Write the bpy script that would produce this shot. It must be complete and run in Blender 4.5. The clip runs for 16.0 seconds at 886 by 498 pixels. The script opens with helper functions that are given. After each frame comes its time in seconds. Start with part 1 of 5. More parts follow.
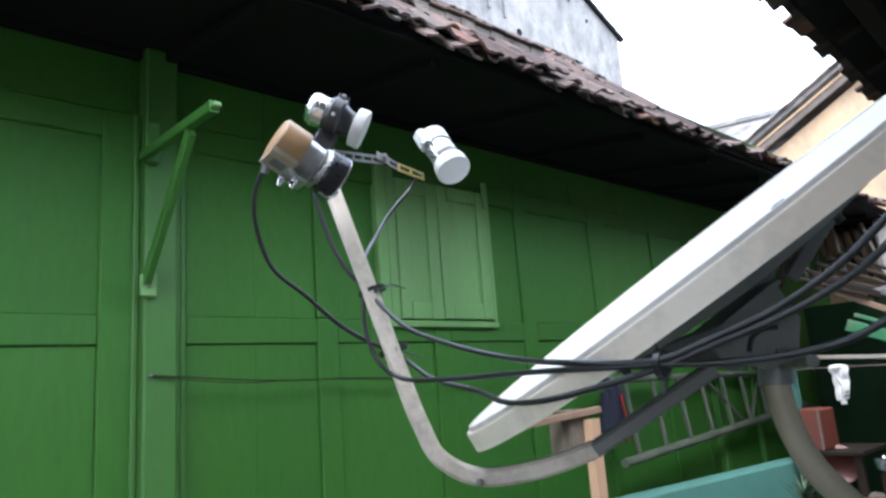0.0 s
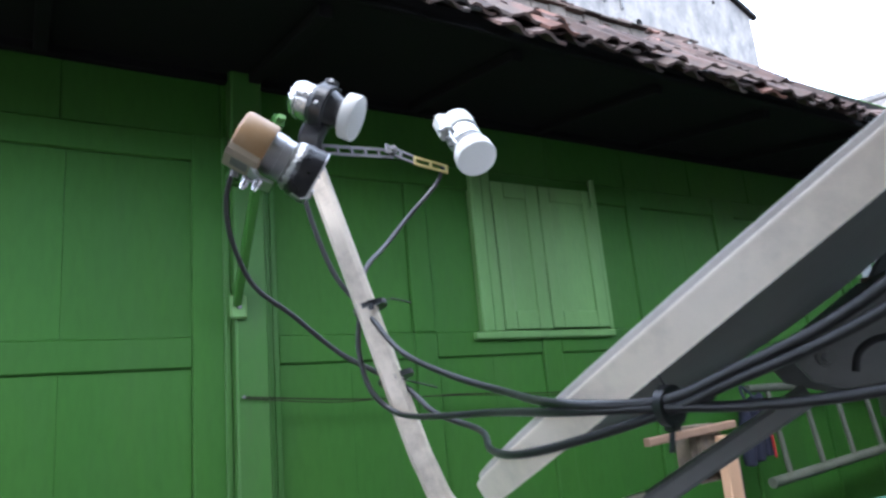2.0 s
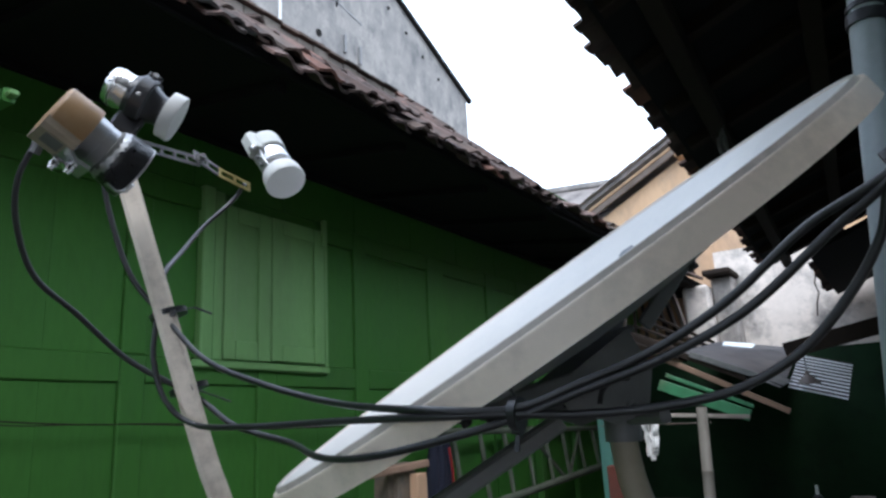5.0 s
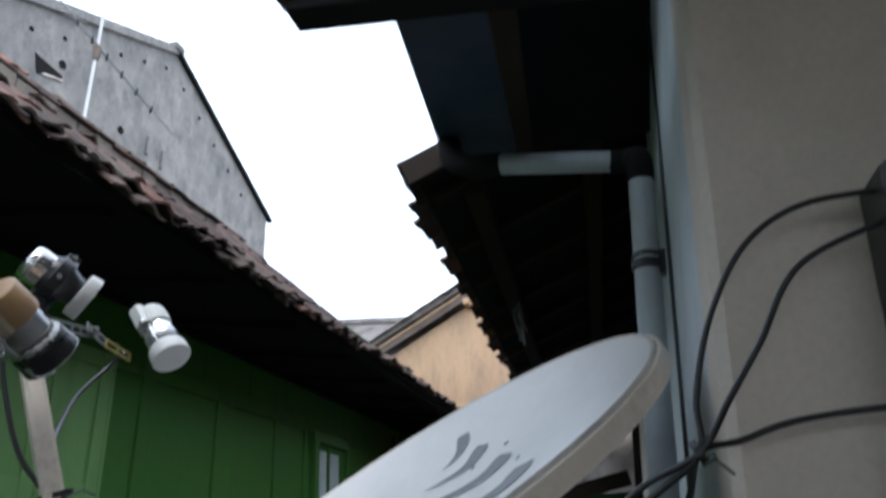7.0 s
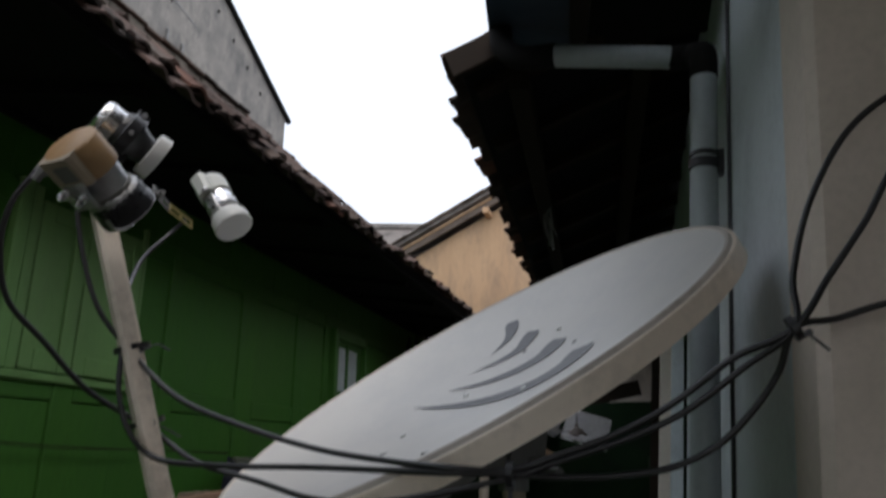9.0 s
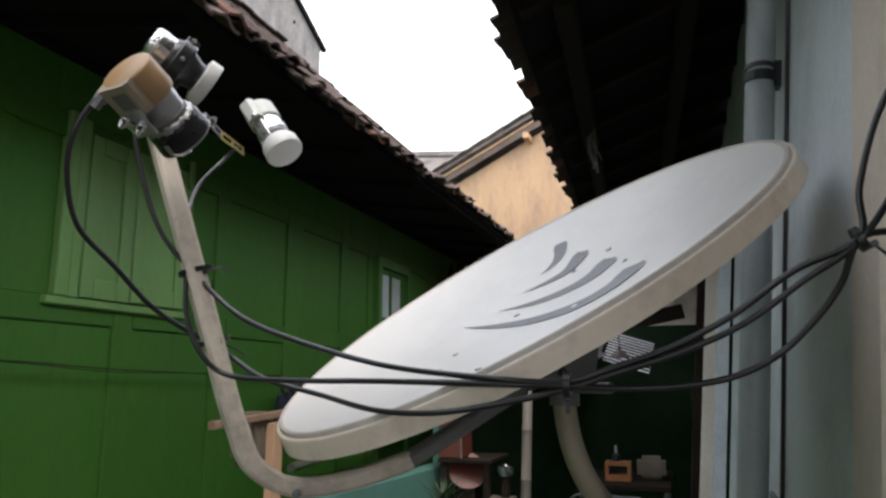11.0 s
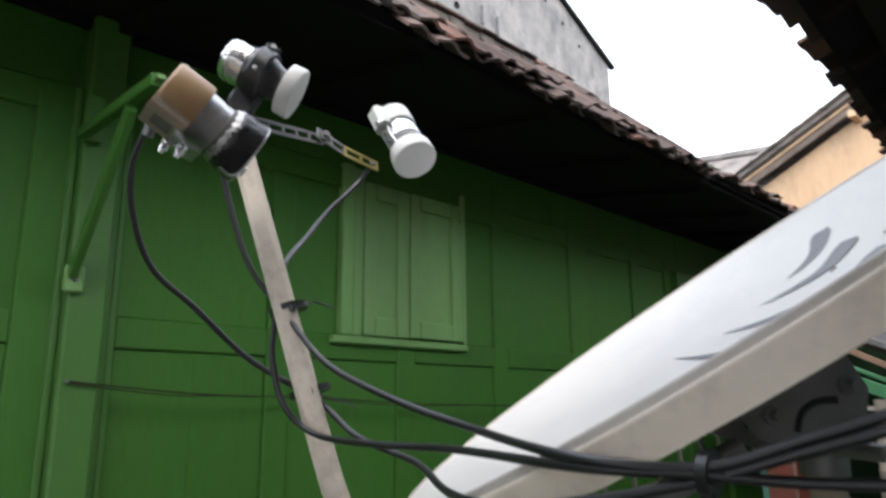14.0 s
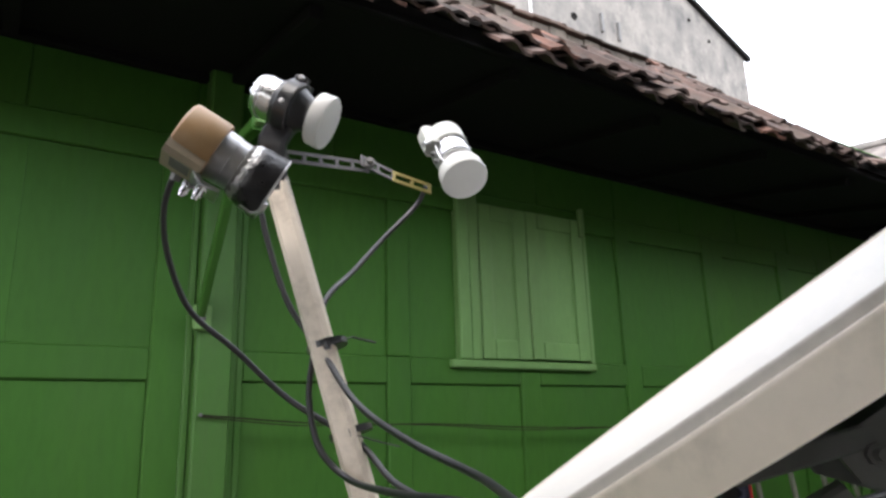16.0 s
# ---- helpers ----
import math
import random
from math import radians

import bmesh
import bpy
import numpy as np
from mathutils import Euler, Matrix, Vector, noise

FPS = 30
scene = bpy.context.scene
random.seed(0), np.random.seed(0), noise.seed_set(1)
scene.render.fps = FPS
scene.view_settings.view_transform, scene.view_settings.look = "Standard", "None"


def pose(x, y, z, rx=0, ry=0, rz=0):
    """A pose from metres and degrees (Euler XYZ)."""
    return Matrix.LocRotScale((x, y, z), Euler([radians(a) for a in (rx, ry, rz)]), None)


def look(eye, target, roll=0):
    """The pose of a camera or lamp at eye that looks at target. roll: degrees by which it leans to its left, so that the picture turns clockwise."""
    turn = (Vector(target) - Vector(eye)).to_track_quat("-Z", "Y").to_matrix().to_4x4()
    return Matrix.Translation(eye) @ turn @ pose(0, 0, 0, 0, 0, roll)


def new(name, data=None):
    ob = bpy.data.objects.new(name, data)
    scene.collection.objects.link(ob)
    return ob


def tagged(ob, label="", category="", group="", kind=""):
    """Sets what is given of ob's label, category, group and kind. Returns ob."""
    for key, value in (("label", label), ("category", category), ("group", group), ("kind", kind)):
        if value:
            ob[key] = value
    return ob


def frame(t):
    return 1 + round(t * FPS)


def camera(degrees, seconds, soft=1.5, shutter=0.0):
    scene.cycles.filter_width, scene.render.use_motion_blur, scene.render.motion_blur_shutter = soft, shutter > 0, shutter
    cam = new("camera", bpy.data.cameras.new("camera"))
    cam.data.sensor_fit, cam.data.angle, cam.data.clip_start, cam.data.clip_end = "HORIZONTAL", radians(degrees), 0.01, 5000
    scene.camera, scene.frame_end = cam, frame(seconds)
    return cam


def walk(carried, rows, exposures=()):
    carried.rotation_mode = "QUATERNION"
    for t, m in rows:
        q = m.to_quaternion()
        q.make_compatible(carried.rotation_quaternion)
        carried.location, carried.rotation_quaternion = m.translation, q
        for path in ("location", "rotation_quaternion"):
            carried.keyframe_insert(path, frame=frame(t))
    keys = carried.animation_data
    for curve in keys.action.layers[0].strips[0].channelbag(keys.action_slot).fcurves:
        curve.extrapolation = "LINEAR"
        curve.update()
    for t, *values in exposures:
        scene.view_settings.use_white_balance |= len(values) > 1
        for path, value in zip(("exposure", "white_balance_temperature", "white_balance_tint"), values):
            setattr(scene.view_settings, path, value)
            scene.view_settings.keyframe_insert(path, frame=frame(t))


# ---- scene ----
cam = camera(64.8, 16.0, soft=2.6, shutter=0.4)
PATH = [
    (0, (0.495, 0.866, 1.604), (1.842, 2.289, 2.004), -4.3),
    (0.5, (0.54, 0.939, 1.617), (1.876, 2.359, 2.064), -3.6),
    (1, (0.595, 0.983, 1.624), (1.842, 2.475, 2.092), -3.9),
    (1.5, (0.698, 0.944, 1.638), (1.745, 2.566, 2.161), -3.8),
    (2, (0.76, 0.909, 1.624), (1.8, 2.556, 2.079), -5.2),
    (2.5, (0.777, 0.892, 1.612), (1.924, 2.468, 2.061), -5.9),
    (3, (0.763, 0.935, 1.618), (2.15, 2.303, 2.069), -5.3),
    (5.5, (0.535, 0.965, 1.6), (2.198, 1.977, 2.059), -3.9),
    (6, (0.447, 0.953, 1.597), (2.178, 1.875, 1.987), -4.4),
    (6.5, (0.419, 0.998, 1.64), (2.225, 1.639, 2.212), -3.5),
    (7, (0.372, 1.011, 1.673), (2.149, 1.452, 2.478), -3.1),
    (7.5, (0.329, 1.017, 1.689), (2.025, 1.381, 2.684), -1.9),
    (8, (0.342, 1.043, 1.688), (2.074, 1.421, 2.614), -1.4),
    (8.5, (0.366, 1.079, 1.662), (2.155, 1.502, 2.449), -0.8),
    (9, (0.383, 1.102, 1.633), (2.232, 1.61, 2.201), 0.1),
    (9.5, (0.386, 1.107, 1.62), (2.26, 1.695, 1.996), 0.6),
    (12, (0.37, 1.123, 1.622), (2.22, 1.791, 1.982), -0.9),
    (12.5, (0.403, 1.109, 1.616), (2.219, 1.889, 1.928), -1.5),
    (13, (0.533, 1.032, 1.61), (2.21, 2.075, 1.926), -1.2),
    (13.5, (0.651, 1.0, 1.621), (2.178, 2.252, 1.939), -1.4),
    (14, (0.713, 1.042, 1.655), (2.101, 2.413, 2.096), -0.5),
    (14.5, (0.752, 1.046, 1.687), (1.969, 2.547, 2.204), -0.7),
    (15, (0.792, 1.01, 1.694), (1.901, 2.574, 2.262), 0.3),
    (15.5, (0.828, 1.011, 1.686), (1.853, 2.637, 2.24), 0.8),
    (16, (0.838, 1.015, 1.673), (1.914, 2.624, 2.175), -1.7),
]
EXPOSURES = [
    (0, 1.5, 5550, 9), (0.5, 1.2, 5550, 10), (1, 1.05, 5550, 11), (1.5, 1.05, 5550, 11), (2, 1.5, 5450, 12), (2.5, 1.95, 5400, 12), (3, 1.8, 5400, 12),
    (5.5, 0.5, 5600, 8), (6, 0.87, 5600, 8), (6.5, 0.65, 5600, 8), (7, 0.2, 5700, 8), (7.5, -0.42, 5800, 9), (8, -0.6, 5900, 10), (8.5, -0.65, 5950, 10),
    (9, -0.5, 6350, 11), (9.5, -0.05, 6500, 12), (12, 0.6, 6450, 11), (13, 0.8, 6350, 11), (14, 0.85, 6250, 11), (14.5, 0.65, 6350, 12), (15, 0.55, 6450, 13), (15.5, 0.7, 6500, 13), (16, 1.08, 6500, 12)]
walk(cam, [(t, look(eye, target, roll)) for t, eye, target, roll in PATH], EXPOSURES)

# ---- light ----
world = bpy.data.worlds.new("sky")
scene.world = world
world.use_nodes = True
nt = world.node_tree
nt.nodes.clear()
SUN_EL, SUN_AZ = 60.0, 235.0
sky = nt.nodes.new("ShaderNodeTexSky")
sky.sky_type = "NISHITA"
sky.sun_disc = False
sky.sun_elevation = radians(SUN_EL)
sky.sun_rotation = radians(SUN_AZ)
sky.dust_density = 4.0
hazy = nt.nodes.new("ShaderNodeMix")
hazy.data_type = "RGBA"
hazy.inputs[0].default_value = 0.55
hazy.inputs[7].default_value = (13.0, 13.4, 14.0, 1)
bg = nt.nodes.new("ShaderNodeBackground")
bg.inputs[1].default_value = 0.20
wo = nt.nodes.new("ShaderNodeOutputWorld")
nt.links.new(sky.outputs[0], hazy.inputs[6])
nt.links.new(hazy.outputs[2], bg.inputs[0])
nt.links.new(bg.outputs[0], wo.inputs[0])

sun_data = bpy.data.lights.new("sun", "SUN")
sun_data.energy = 1.3
sun_data.angle = radians(25)
sun_data.color = (1.0, 0.96, 0.9)
sun = new("sun", sun_data)
sun.matrix_world = look((0, 0, 0), (-math.sin(radians(SUN_AZ)) * math.cos(radians(SUN_EL)), -math.cos(radians(SUN_AZ)) * math.cos(radians(SUN_EL)), -math.sin(radians(SUN_EL))))


# ---- materials ----
def mat(name, col, col2=None, rough=0.6, metal=0.0, scale=6.0, fine=60.0, bump=0.15, mix=0.5, stretch=(1, 1, 1), dirt=None, dirt_amount=0.5, dirt_scale=2.5, piece=0.0, coat=0.0, fine_amount=0.25):
    """Two colours mottled at two scales, with stains, relief and uneven gloss. piece: how far single pieces differ in value."""
    m = bpy.data.materials.new(name)
    m.use_nodes = True
    t = m.node_tree
    b = t.nodes["Principled BSDF"]
    b.inputs["Metallic"].default_value = metal
    b.inputs["Coat Weight"].default_value = coat
    tc = t.nodes.new("ShaderNodeTexCoord")
    mp = t.nodes.new("ShaderNodeMapping")
    mp.inputs["Scale"].default_value = stretch
    geo = t.nodes.new("ShaderNodeNewGeometry")
    t.links.new(geo.outputs["Position"], mp.inputs["Vector"])

    def nz(sc, det=4.0, ro=0.6):
        n = t.nodes.new("ShaderNodeTexNoise")
        n.inputs["Scale"].default_value = sc
        n.inputs["Detail"].default_value = det
        n.inputs["Roughness"].default_value = ro
        t.links.new(mp.outputs[0], n.inputs["Vector"])
        return n

    def ramp(src, lo, hi):
        r = t.nodes.new("ShaderNodeMapRange")
        r.inputs[1].default_value, r.inputs[2].default_value = lo, hi
        t.links.new(src, r.inputs[0])
        return r.outputs[0]

    def mixc(f, a, c):
        x = t.nodes.new("ShaderNodeMix")
        x.data_type = "RGBA"
        for sock, val in ((x.inputs[0], f), (x.inputs[6], a), (x.inputs[7], c)):
            if isinstance(val, (int, float)):
                sock.default_value = val
            elif isinstance(val, tuple):
                sock.default_value = (*val, 1)
            else:
                t.links.new(val, sock)
        return x.outputs[2]

    big, small = nz(scale), nz(fine, 3.0)
    c2 = col2 or tuple(v * 0.7 for v in col)
    c = mixc(ramp(big.outputs["Fac"], 0.5 - 0.35 * (1.1 - mix), 0.5 + 0.35 * (1.1 - mix)), col, c2)
    dark = tuple(v * 0.6 for v in col)
    fm = t.nodes.new("ShaderNodeMath")
    fm.operation = "MULTIPLY"
    fm.inputs[1].default_value = fine_amount
    t.links.new(ramp(small.outputs["Fac"], 0.4, 0.75), fm.inputs[0])
    c = mixc(fm.outputs[0], c, dark)
    if dirt:
        dn = nz(dirt_scale, 6.0, 0.7)
        dm = t.nodes.new("ShaderNodeMath")
        dm.operation = "MULTIPLY"
        dm.inputs[1].default_value = dirt_amount
        t.links.new(ramp(dn.outputs["Fac"], 0.48, 0.68), dm.inputs[0])
        c = mixc(dm.outputs[0], c, dirt)
    if piece:
        oi = t.nodes.new("ShaderNodeObjectInfo")
        hsv = t.nodes.new("ShaderNodeHueSaturation")
        t.links.new(ramp(oi.outputs["Random"], 0.0, 1.0), hsv.inputs["Fac"])
        r2 = t.nodes.new("ShaderNodeMapRange")
        r2.inputs[3].default_value, r2.inputs[4].default_value = 1 - piece, 1 + piece
        t.links.new(oi.outputs["Random"], r2.inputs[0])
        t.links.new(r2.outputs[0], hsv.inputs["Value"])
        hsv.inputs["Fac"].default_value = 1.0
        for l in list(hsv.inputs["Fac"].links):
            t.links.remove(l)
        t.links.new(c, hsv.inputs["Color"])
        c = hsv.outputs[0]
    t.links.new(c, b.inputs["Base Color"])
    rr = t.nodes.new("ShaderNodeMapRange")
    rr.inputs[3].default_value, rr.inputs[4].default_value = max(0.03, rough - 0.12), min(1.0, rough + 0.12)
    t.links.new(big.outputs["Fac"], rr.inputs[0])
    t.links.new(rr.outputs[0], b.inputs["Roughness"])
    if bump:
        bp = t.nodes.new("ShaderNodeBump")
        bp.inputs["Strength"].default_value = bump
        bp.inputs["Distance"].default_value = 0.004
        t.links.new(small.outputs["Fac"], bp.inputs["Height"])
        t.links.new(bp.outputs[0], b.inputs["Normal"])
    return m


GREEN = mat("green_wall_paint", (0.038, 0.132, 0.0165), (0.052, 0.146, 0.019), 0.6, scale=1.2, fine=45, stretch=(1, 1, 0.25), dirt=(0.05, 0.12, 0.03), dirt_amount=0.35, piece=0.05)
GREEN_POST = mat("green_post_paint", (0.064, 0.178, 0.030), (0.050, 0.148, 0.025), 0.5, scale=2, fine=50, stretch=(1, 1, 0.25), dirt=(0.08, 0.12, 0.05), dirt_amount=0.4)
GREEN_SHUTTER = mat("pale_green_paint", (0.18, 0.33, 0.105), (0.14, 0.275, 0.082), 0.55, scale=3, fine=60, stretch=(1, 1, 0.3), dirt=(0.12, 0.17, 0.07), dirt_amount=0.35)
GREEN_BEAM = mat("worn_green_paint", (0.05, 0.22, 0.09), (0.035, 0.14, 0.055), 0.6, dirt=(0.15, 0.12, 0.08))
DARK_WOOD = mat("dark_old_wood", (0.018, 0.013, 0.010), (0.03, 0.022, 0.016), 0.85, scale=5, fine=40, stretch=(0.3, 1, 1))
# near black that puts roof shade into the colour; verge and elbows share it
SHADE_BLACK = mat("shade_near_black", (0.009, 0.009, 0.009), (0.014, 0.013, 0.012), 0.95, scale=3)
TILE = mat("clay_roof_tile", (0.105, 0.066, 0.054), (0.055, 0.044, 0.039), 0.9, scale=9, fine=70, bump=0.5, dirt=(0.05, 0.045, 0.04), dirt_amount=0.85, dirt_scale=7, piece=0.45)
TILE_RED = mat("newer_red_roof_tile", (0.21, 0.10, 0.07), (0.12, 0.068, 0.052), 0.9, scale=9, fine=70, bump=0.5, dirt=(0.05, 0.045, 0.04), dirt_amount=0.6, dirt_scale=7, piece=0.4)
TILE_OLD = mat("mossy_roof_tile", (0.11, 0.075, 0.06), (0.06, 0.05, 0.042), 0.95, scale=8, bump=0.5, dirt=(0.03, 0.03, 0.028), dirt_amount=0.8, piece=0.4)
CONCRETE = mat("weathered_concrete", (0.30, 0.28, 0.255), (0.155, 0.15, 0.145), 0.95, scale=2.6, fine=22, bump=0.6, dirt=(0.09, 0.09, 0.092), dirt_amount=0.75, dirt_scale=3.2, fine_amount=0.6, stretch=(1, 1, 0.6))
PALE_PAINT = mat("pale_blue_grey_paint", (0.66, 0.71, 0.73), (0.59, 0.64, 0.66), 0.55, scale=1.5, fine=80, bump=0.08, dirt=(0.22, 0.25, 0.26), dirt_amount=0.4)
CREAM = mat("cream_wall_paint", (0.72, 0.62, 0.53), (0.66, 0.56, 0.48), 0.7, scale=1.0, fine=90, bump=0.1, dirt=(0.42, 0.36, 0.30), dirt_amount=0.35)
POST_CREAM = mat("pale_cream_gloss_paint", (0.80, 0.72, 0.63), (0.72, 0.64, 0.55), 0.5, scale=3, fine=60, bump=0.05, dirt=(0.5, 0.42, 0.34), dirt_amount=0.35)
MORTAR = mat("mossy_roof_mortar", (0.21, 0.175, 0.14), (0.12, 0.10, 0.085), 0.95, scale=7, fine=45, bump=0.7, dirt=(0.06, 0.058, 0.045), dirt_amount=0.8, dirt_scale=12)
GREY_TILE = mat("greyed_roof_tile", (0.30, 0.27, 0.25), (0.17, 0.15, 0.14), 0.9, scale=5, fine=40, bump=0.5, dirt=(0.09, 0.085, 0.08), dirt_amount=0.7, piece=0.4)
TAN_WALL = mat("stained_tan_plaster", (0.55, 0.37, 0.22), (0.45, 0.29, 0.17), 0.9, scale=1.5, fine=20, bump=0.3, dirt=(0.28, 0.2, 0.14), dirt_amount=0.7, stretch=(1, 1, 0.35))
PLASTER = mat("peeling_pale_plaster", (0.72, 0.64, 0.56), (0.56, 0.49, 0.43), 0.95, scale=1.6, fine=14, bump=0.5, dirt=(0.16, 0.15, 0.14), dirt_amount=0.9, dirt_scale=2.2)
GREY_PLASTER = mat("mottled_grey_plaster", (0.36, 0.32, 0.28), (0.22, 0.20, 0.18), 0.95, scale=3, fine=18, bump=0.5, dirt=(0.09, 0.08, 0.075), dirt_amount=0.8, dirt_scale=5)
TURQ = mat("turquoise_wall_paint", (0.10, 0.25, 0.20), (0.075, 0.19, 0.155), 0.7, scale=1.5, fine=40, dirt=(0.1, 0.2, 0.17), dirt_amount=0.5)
DISH = mat("dish_light_grey_coat", (0.63, 0.61, 0.575), (0.58, 0.56, 0.525), 0.42, scale=2.0, fine=140, bump=0.03, dirt=(0.42, 0.43, 0.45), dirt_amount=0.3, dirt_scale=5, fine_amount=0.08)
DISH_RIM = mat("dish_rim_beige_coat", (0.77, 0.67, 0.55), (0.71, 0.61, 0.50), 0.4, scale=4, fine=120, bump=0.03, dirt=(0.3, 0.27, 0.23), dirt_amount=0.45, dirt_scale=9, fine_amount=0.1)
DISH_STEP = mat("dish_step_grey", (0.52, 0.47, 0.42), (0.47, 0.43, 0.38), 0.5, scale=6, fine=120, bump=0.03, dirt=(0.25, 0.23, 0.2), dirt_amount=0.5, dirt_scale=12)
LAMP_BROWN = mat("brown_lamp_enamel", (0.10, 0.08, 0.07), (0.14, 0.11, 0.09), 0.6, scale=10)
DUSTY_PL = mat("dusty_torn_plastic", (0.16, 0.16, 0.15), (0.09, 0.09, 0.085), 0.7, scale=14)
DISH_BACK = mat("dish_back_grey", (0.20, 0.20, 0.20), (0.16, 0.16, 0.16), 0.5, scale=3, bump=0.03)
LOGO = mat("grey_print", (0.11, 0.113, 0.125), (0.16, 0.163, 0.175), 0.5, scale=40, fine=200, bump=0.0)
ARM = mat("arm_beige_steel", (0.76, 0.67, 0.56), (0.68, 0.60, 0.50), 0.42, scale=6, fine=90, bump=0.05, dirt=(0.2, 0.16, 0.12), dirt_amount=0.5, dirt_scale=14, fine_amount=0.15)
STEEL = mat("mount_grey_steel", (0.20, 0.20, 0.20), (0.15, 0.15, 0.15), 0.5, metal=0.2, scale=8)
MAST = mat("mast_dusty_steel", (0.38, 0.33, 0.24), (0.24, 0.20, 0.15), 0.6, scale=5, dirt=(0.12, 0.085, 0.06), dirt_amount=0.6)
CHROME = mat("polished_metal", (0.80, 0.80, 0.81), (0.68, 0.68, 0.69), 0.24, metal=1.0, scale=30, fine=90, bump=0.25, fine_amount=0.1)
ALU = mat("dull_aluminium", (0.55, 0.55, 0.56), (0.45, 0.45, 0.46), 0.38, metal=0.9, scale=20, fine=90, bump=0.08)
BRASS = mat("zinc_yellow_plate", (0.62, 0.52, 0.18), (0.5, 0.42, 0.2), 0.35, metal=0.8, scale=20)
WHITE_PL = mat("white_plastic", (0.60, 0.60, 0.58), (0.53, 0.53, 0.51), 0.4, scale=8, fine=120, bump=0.02, fine_amount=0.06)
GREY_PL = mat("pale_grey_plastic", (0.46, 0.47, 0.44), (0.40, 0.41, 0.38), 0.45, scale=10, bump=0.02, fine_amount=0.06)
TAN_PL = mat("yellowed_tan_plastic", (0.30, 0.175, 0.075), (0.34, 0.215, 0.105), 0.45, scale=14, fine=90, bump=0.05, dirt=(0.35, 0.25, 0.15), dirt_amount=0.4, dirt_scale=20, fine_amount=0.12)
TAN_DUSTY = mat("dusty_tan_plastic", (0.33, 0.27, 0.19), (0.26, 0.22, 0.17), 0.5, scale=14, fine=90, bump=0.05)
BLACK_PL = mat("black_plastic", (0.012, 0.012, 0.014), (0.02, 0.02, 0.022), 0.35, scale=20, fine=120, bump=0.1)
TAPE = mat("black_tape", (0.010, 0.010, 0.012), (0.02, 0.02, 0.022), 0.3, scale=40, fine=150, bump=0.35)
FOIL = mat("crumpled_foil", (0.6, 0.6, 0.6), (0.4, 0.4, 0.4), 0.3, metal=0.9, scale=60, fine=200, bump=0.9)
CABLE = mat("black_rubber_cable", (0.014, 0.014, 0.015), (0.022, 0.022, 0.023), 0.38, scale=15, fine=100, bump=0.05)
PVC = mat("grey_pvc", (0.44, 0.48, 0.49), (0.38, 0.42, 0.43), 0.4, scale=3, fine=60, bump=0.03, dirt=(0.28, 0.3, 0.3), dirt_amount=0.4)
WOOD_OLD = mat("aged_brown_timber", (0.27, 0.17, 0.11), (0.19, 0.12, 0.08), 0.85, scale=4, fine=50, bump=0.2)
WOOD = mat("raw_timber", (0.48, 0.30, 0.18), (0.38, 0.23, 0.13), 0.8, scale=4, fine=60, stretch=(1, 1, 0.15), bump=0.2)
OLD_WOOD = mat("grey_old_timber", (0.20, 0.16, 0.13), (0.13, 0.10, 0.08), 0.9, scale=4, fine=50, bump=0.2)
BAMBOO = mat("weathered_bamboo", (0.36, 0.32, 0.27), (0.26, 0.22, 0.18), 0.7, scale=5, fine=50, stretch=(1, 1, 0.3), dirt=(0.15, 0.12, 0.1), dirt_amount=0.5)
LADDER = mat("weathered_ladder_bamboo", (0.125, 0.13, 0.09), (0.075, 0.085, 0.055), 0.8, scale=6)
BRICK = mat("rough_brown_brick", (0.17, 0.13, 0.09), (0.11, 0.085, 0.06), 0.95, scale=12, fine=45, bump=1.0, dirt=(0.1, 0.09, 0.08), dirt_amount=0.6, dirt_scale=18)
RED = mat("dull_red_plastic", (0.16, 0.040, 0.024), (0.11, 0.030, 0.020), 0.5, scale=5, dirt=(0.12, 0.05, 0.04), dirt_amount=0.4)
NAVY = mat("dark_blue_cloth", (0.012, 0.013, 0.026), (0.018, 0.018, 0.034), 0.9, scale=20, fine=150, bump=0.4)
RED_CLOTH = mat("red_cloth", (0.5, 0.03, 0.03), (0.35, 0.03, 0.03), 0.9, scale=20, fine=150)
WHITE_CLOTH = mat("white_cloth", (0.75, 0.73, 0.70), (0.62, 0.6, 0.57), 0.9, scale=14, fine=120, bump=0.3)
TARP = mat("dark_tarpaulin", (0.05, 0.052, 0.06), (0.035, 0.037, 0.045), 0.5, scale=3, fine=30, dirt=(0.12, 0.12, 0.12), dirt_amount=0.4)
# white and not metallic: the sky's brightness is put into the zinc's colour
ZINC = mat("zinc_lit_white", (0.92, 0.92, 0.92), (0.86, 0.86, 0.86), 0.4, metal=0.0, scale=6, dirt=(0.3, 0.25, 0.2), dirt_amount=0.3)
PAPER = mat("pale_sheet", (0.68, 0.74, 0.76), (0.6, 0.66, 0.68), 0.6, scale=10)
GROUND = mat("worn_concrete_paving", (0.115, 0.105, 0.09), (0.08, 0.075, 0.065), 0.95, scale=1.5, fine=25, bump=0.5)
# green taken down to carry the shed's shade; the post strips use it too
SHADED_GREEN = mat("shade_darkened_green", (0.018, 0.042, 0.018), (0.012, 0.028, 0.013), 0.8, scale=2, dirt=(0.01, 0.012, 0.01), dirt_amount=0.6)
ORANGE_WOOD = mat("orange_brown_wood", (0.42, 0.17, 0.06), (0.32, 0.12, 0.04), 0.6, scale=8)
GLASS_DIM = mat("dusty_window_glass", (0.55, 0.60, 0.58), (0.42, 0.46, 0.45), 0.5, scale=6)
LEAF = mat("dark_leaf", (0.035, 0.07, 0.025), (0.025, 0.05, 0.02), 0.6, scale=20)
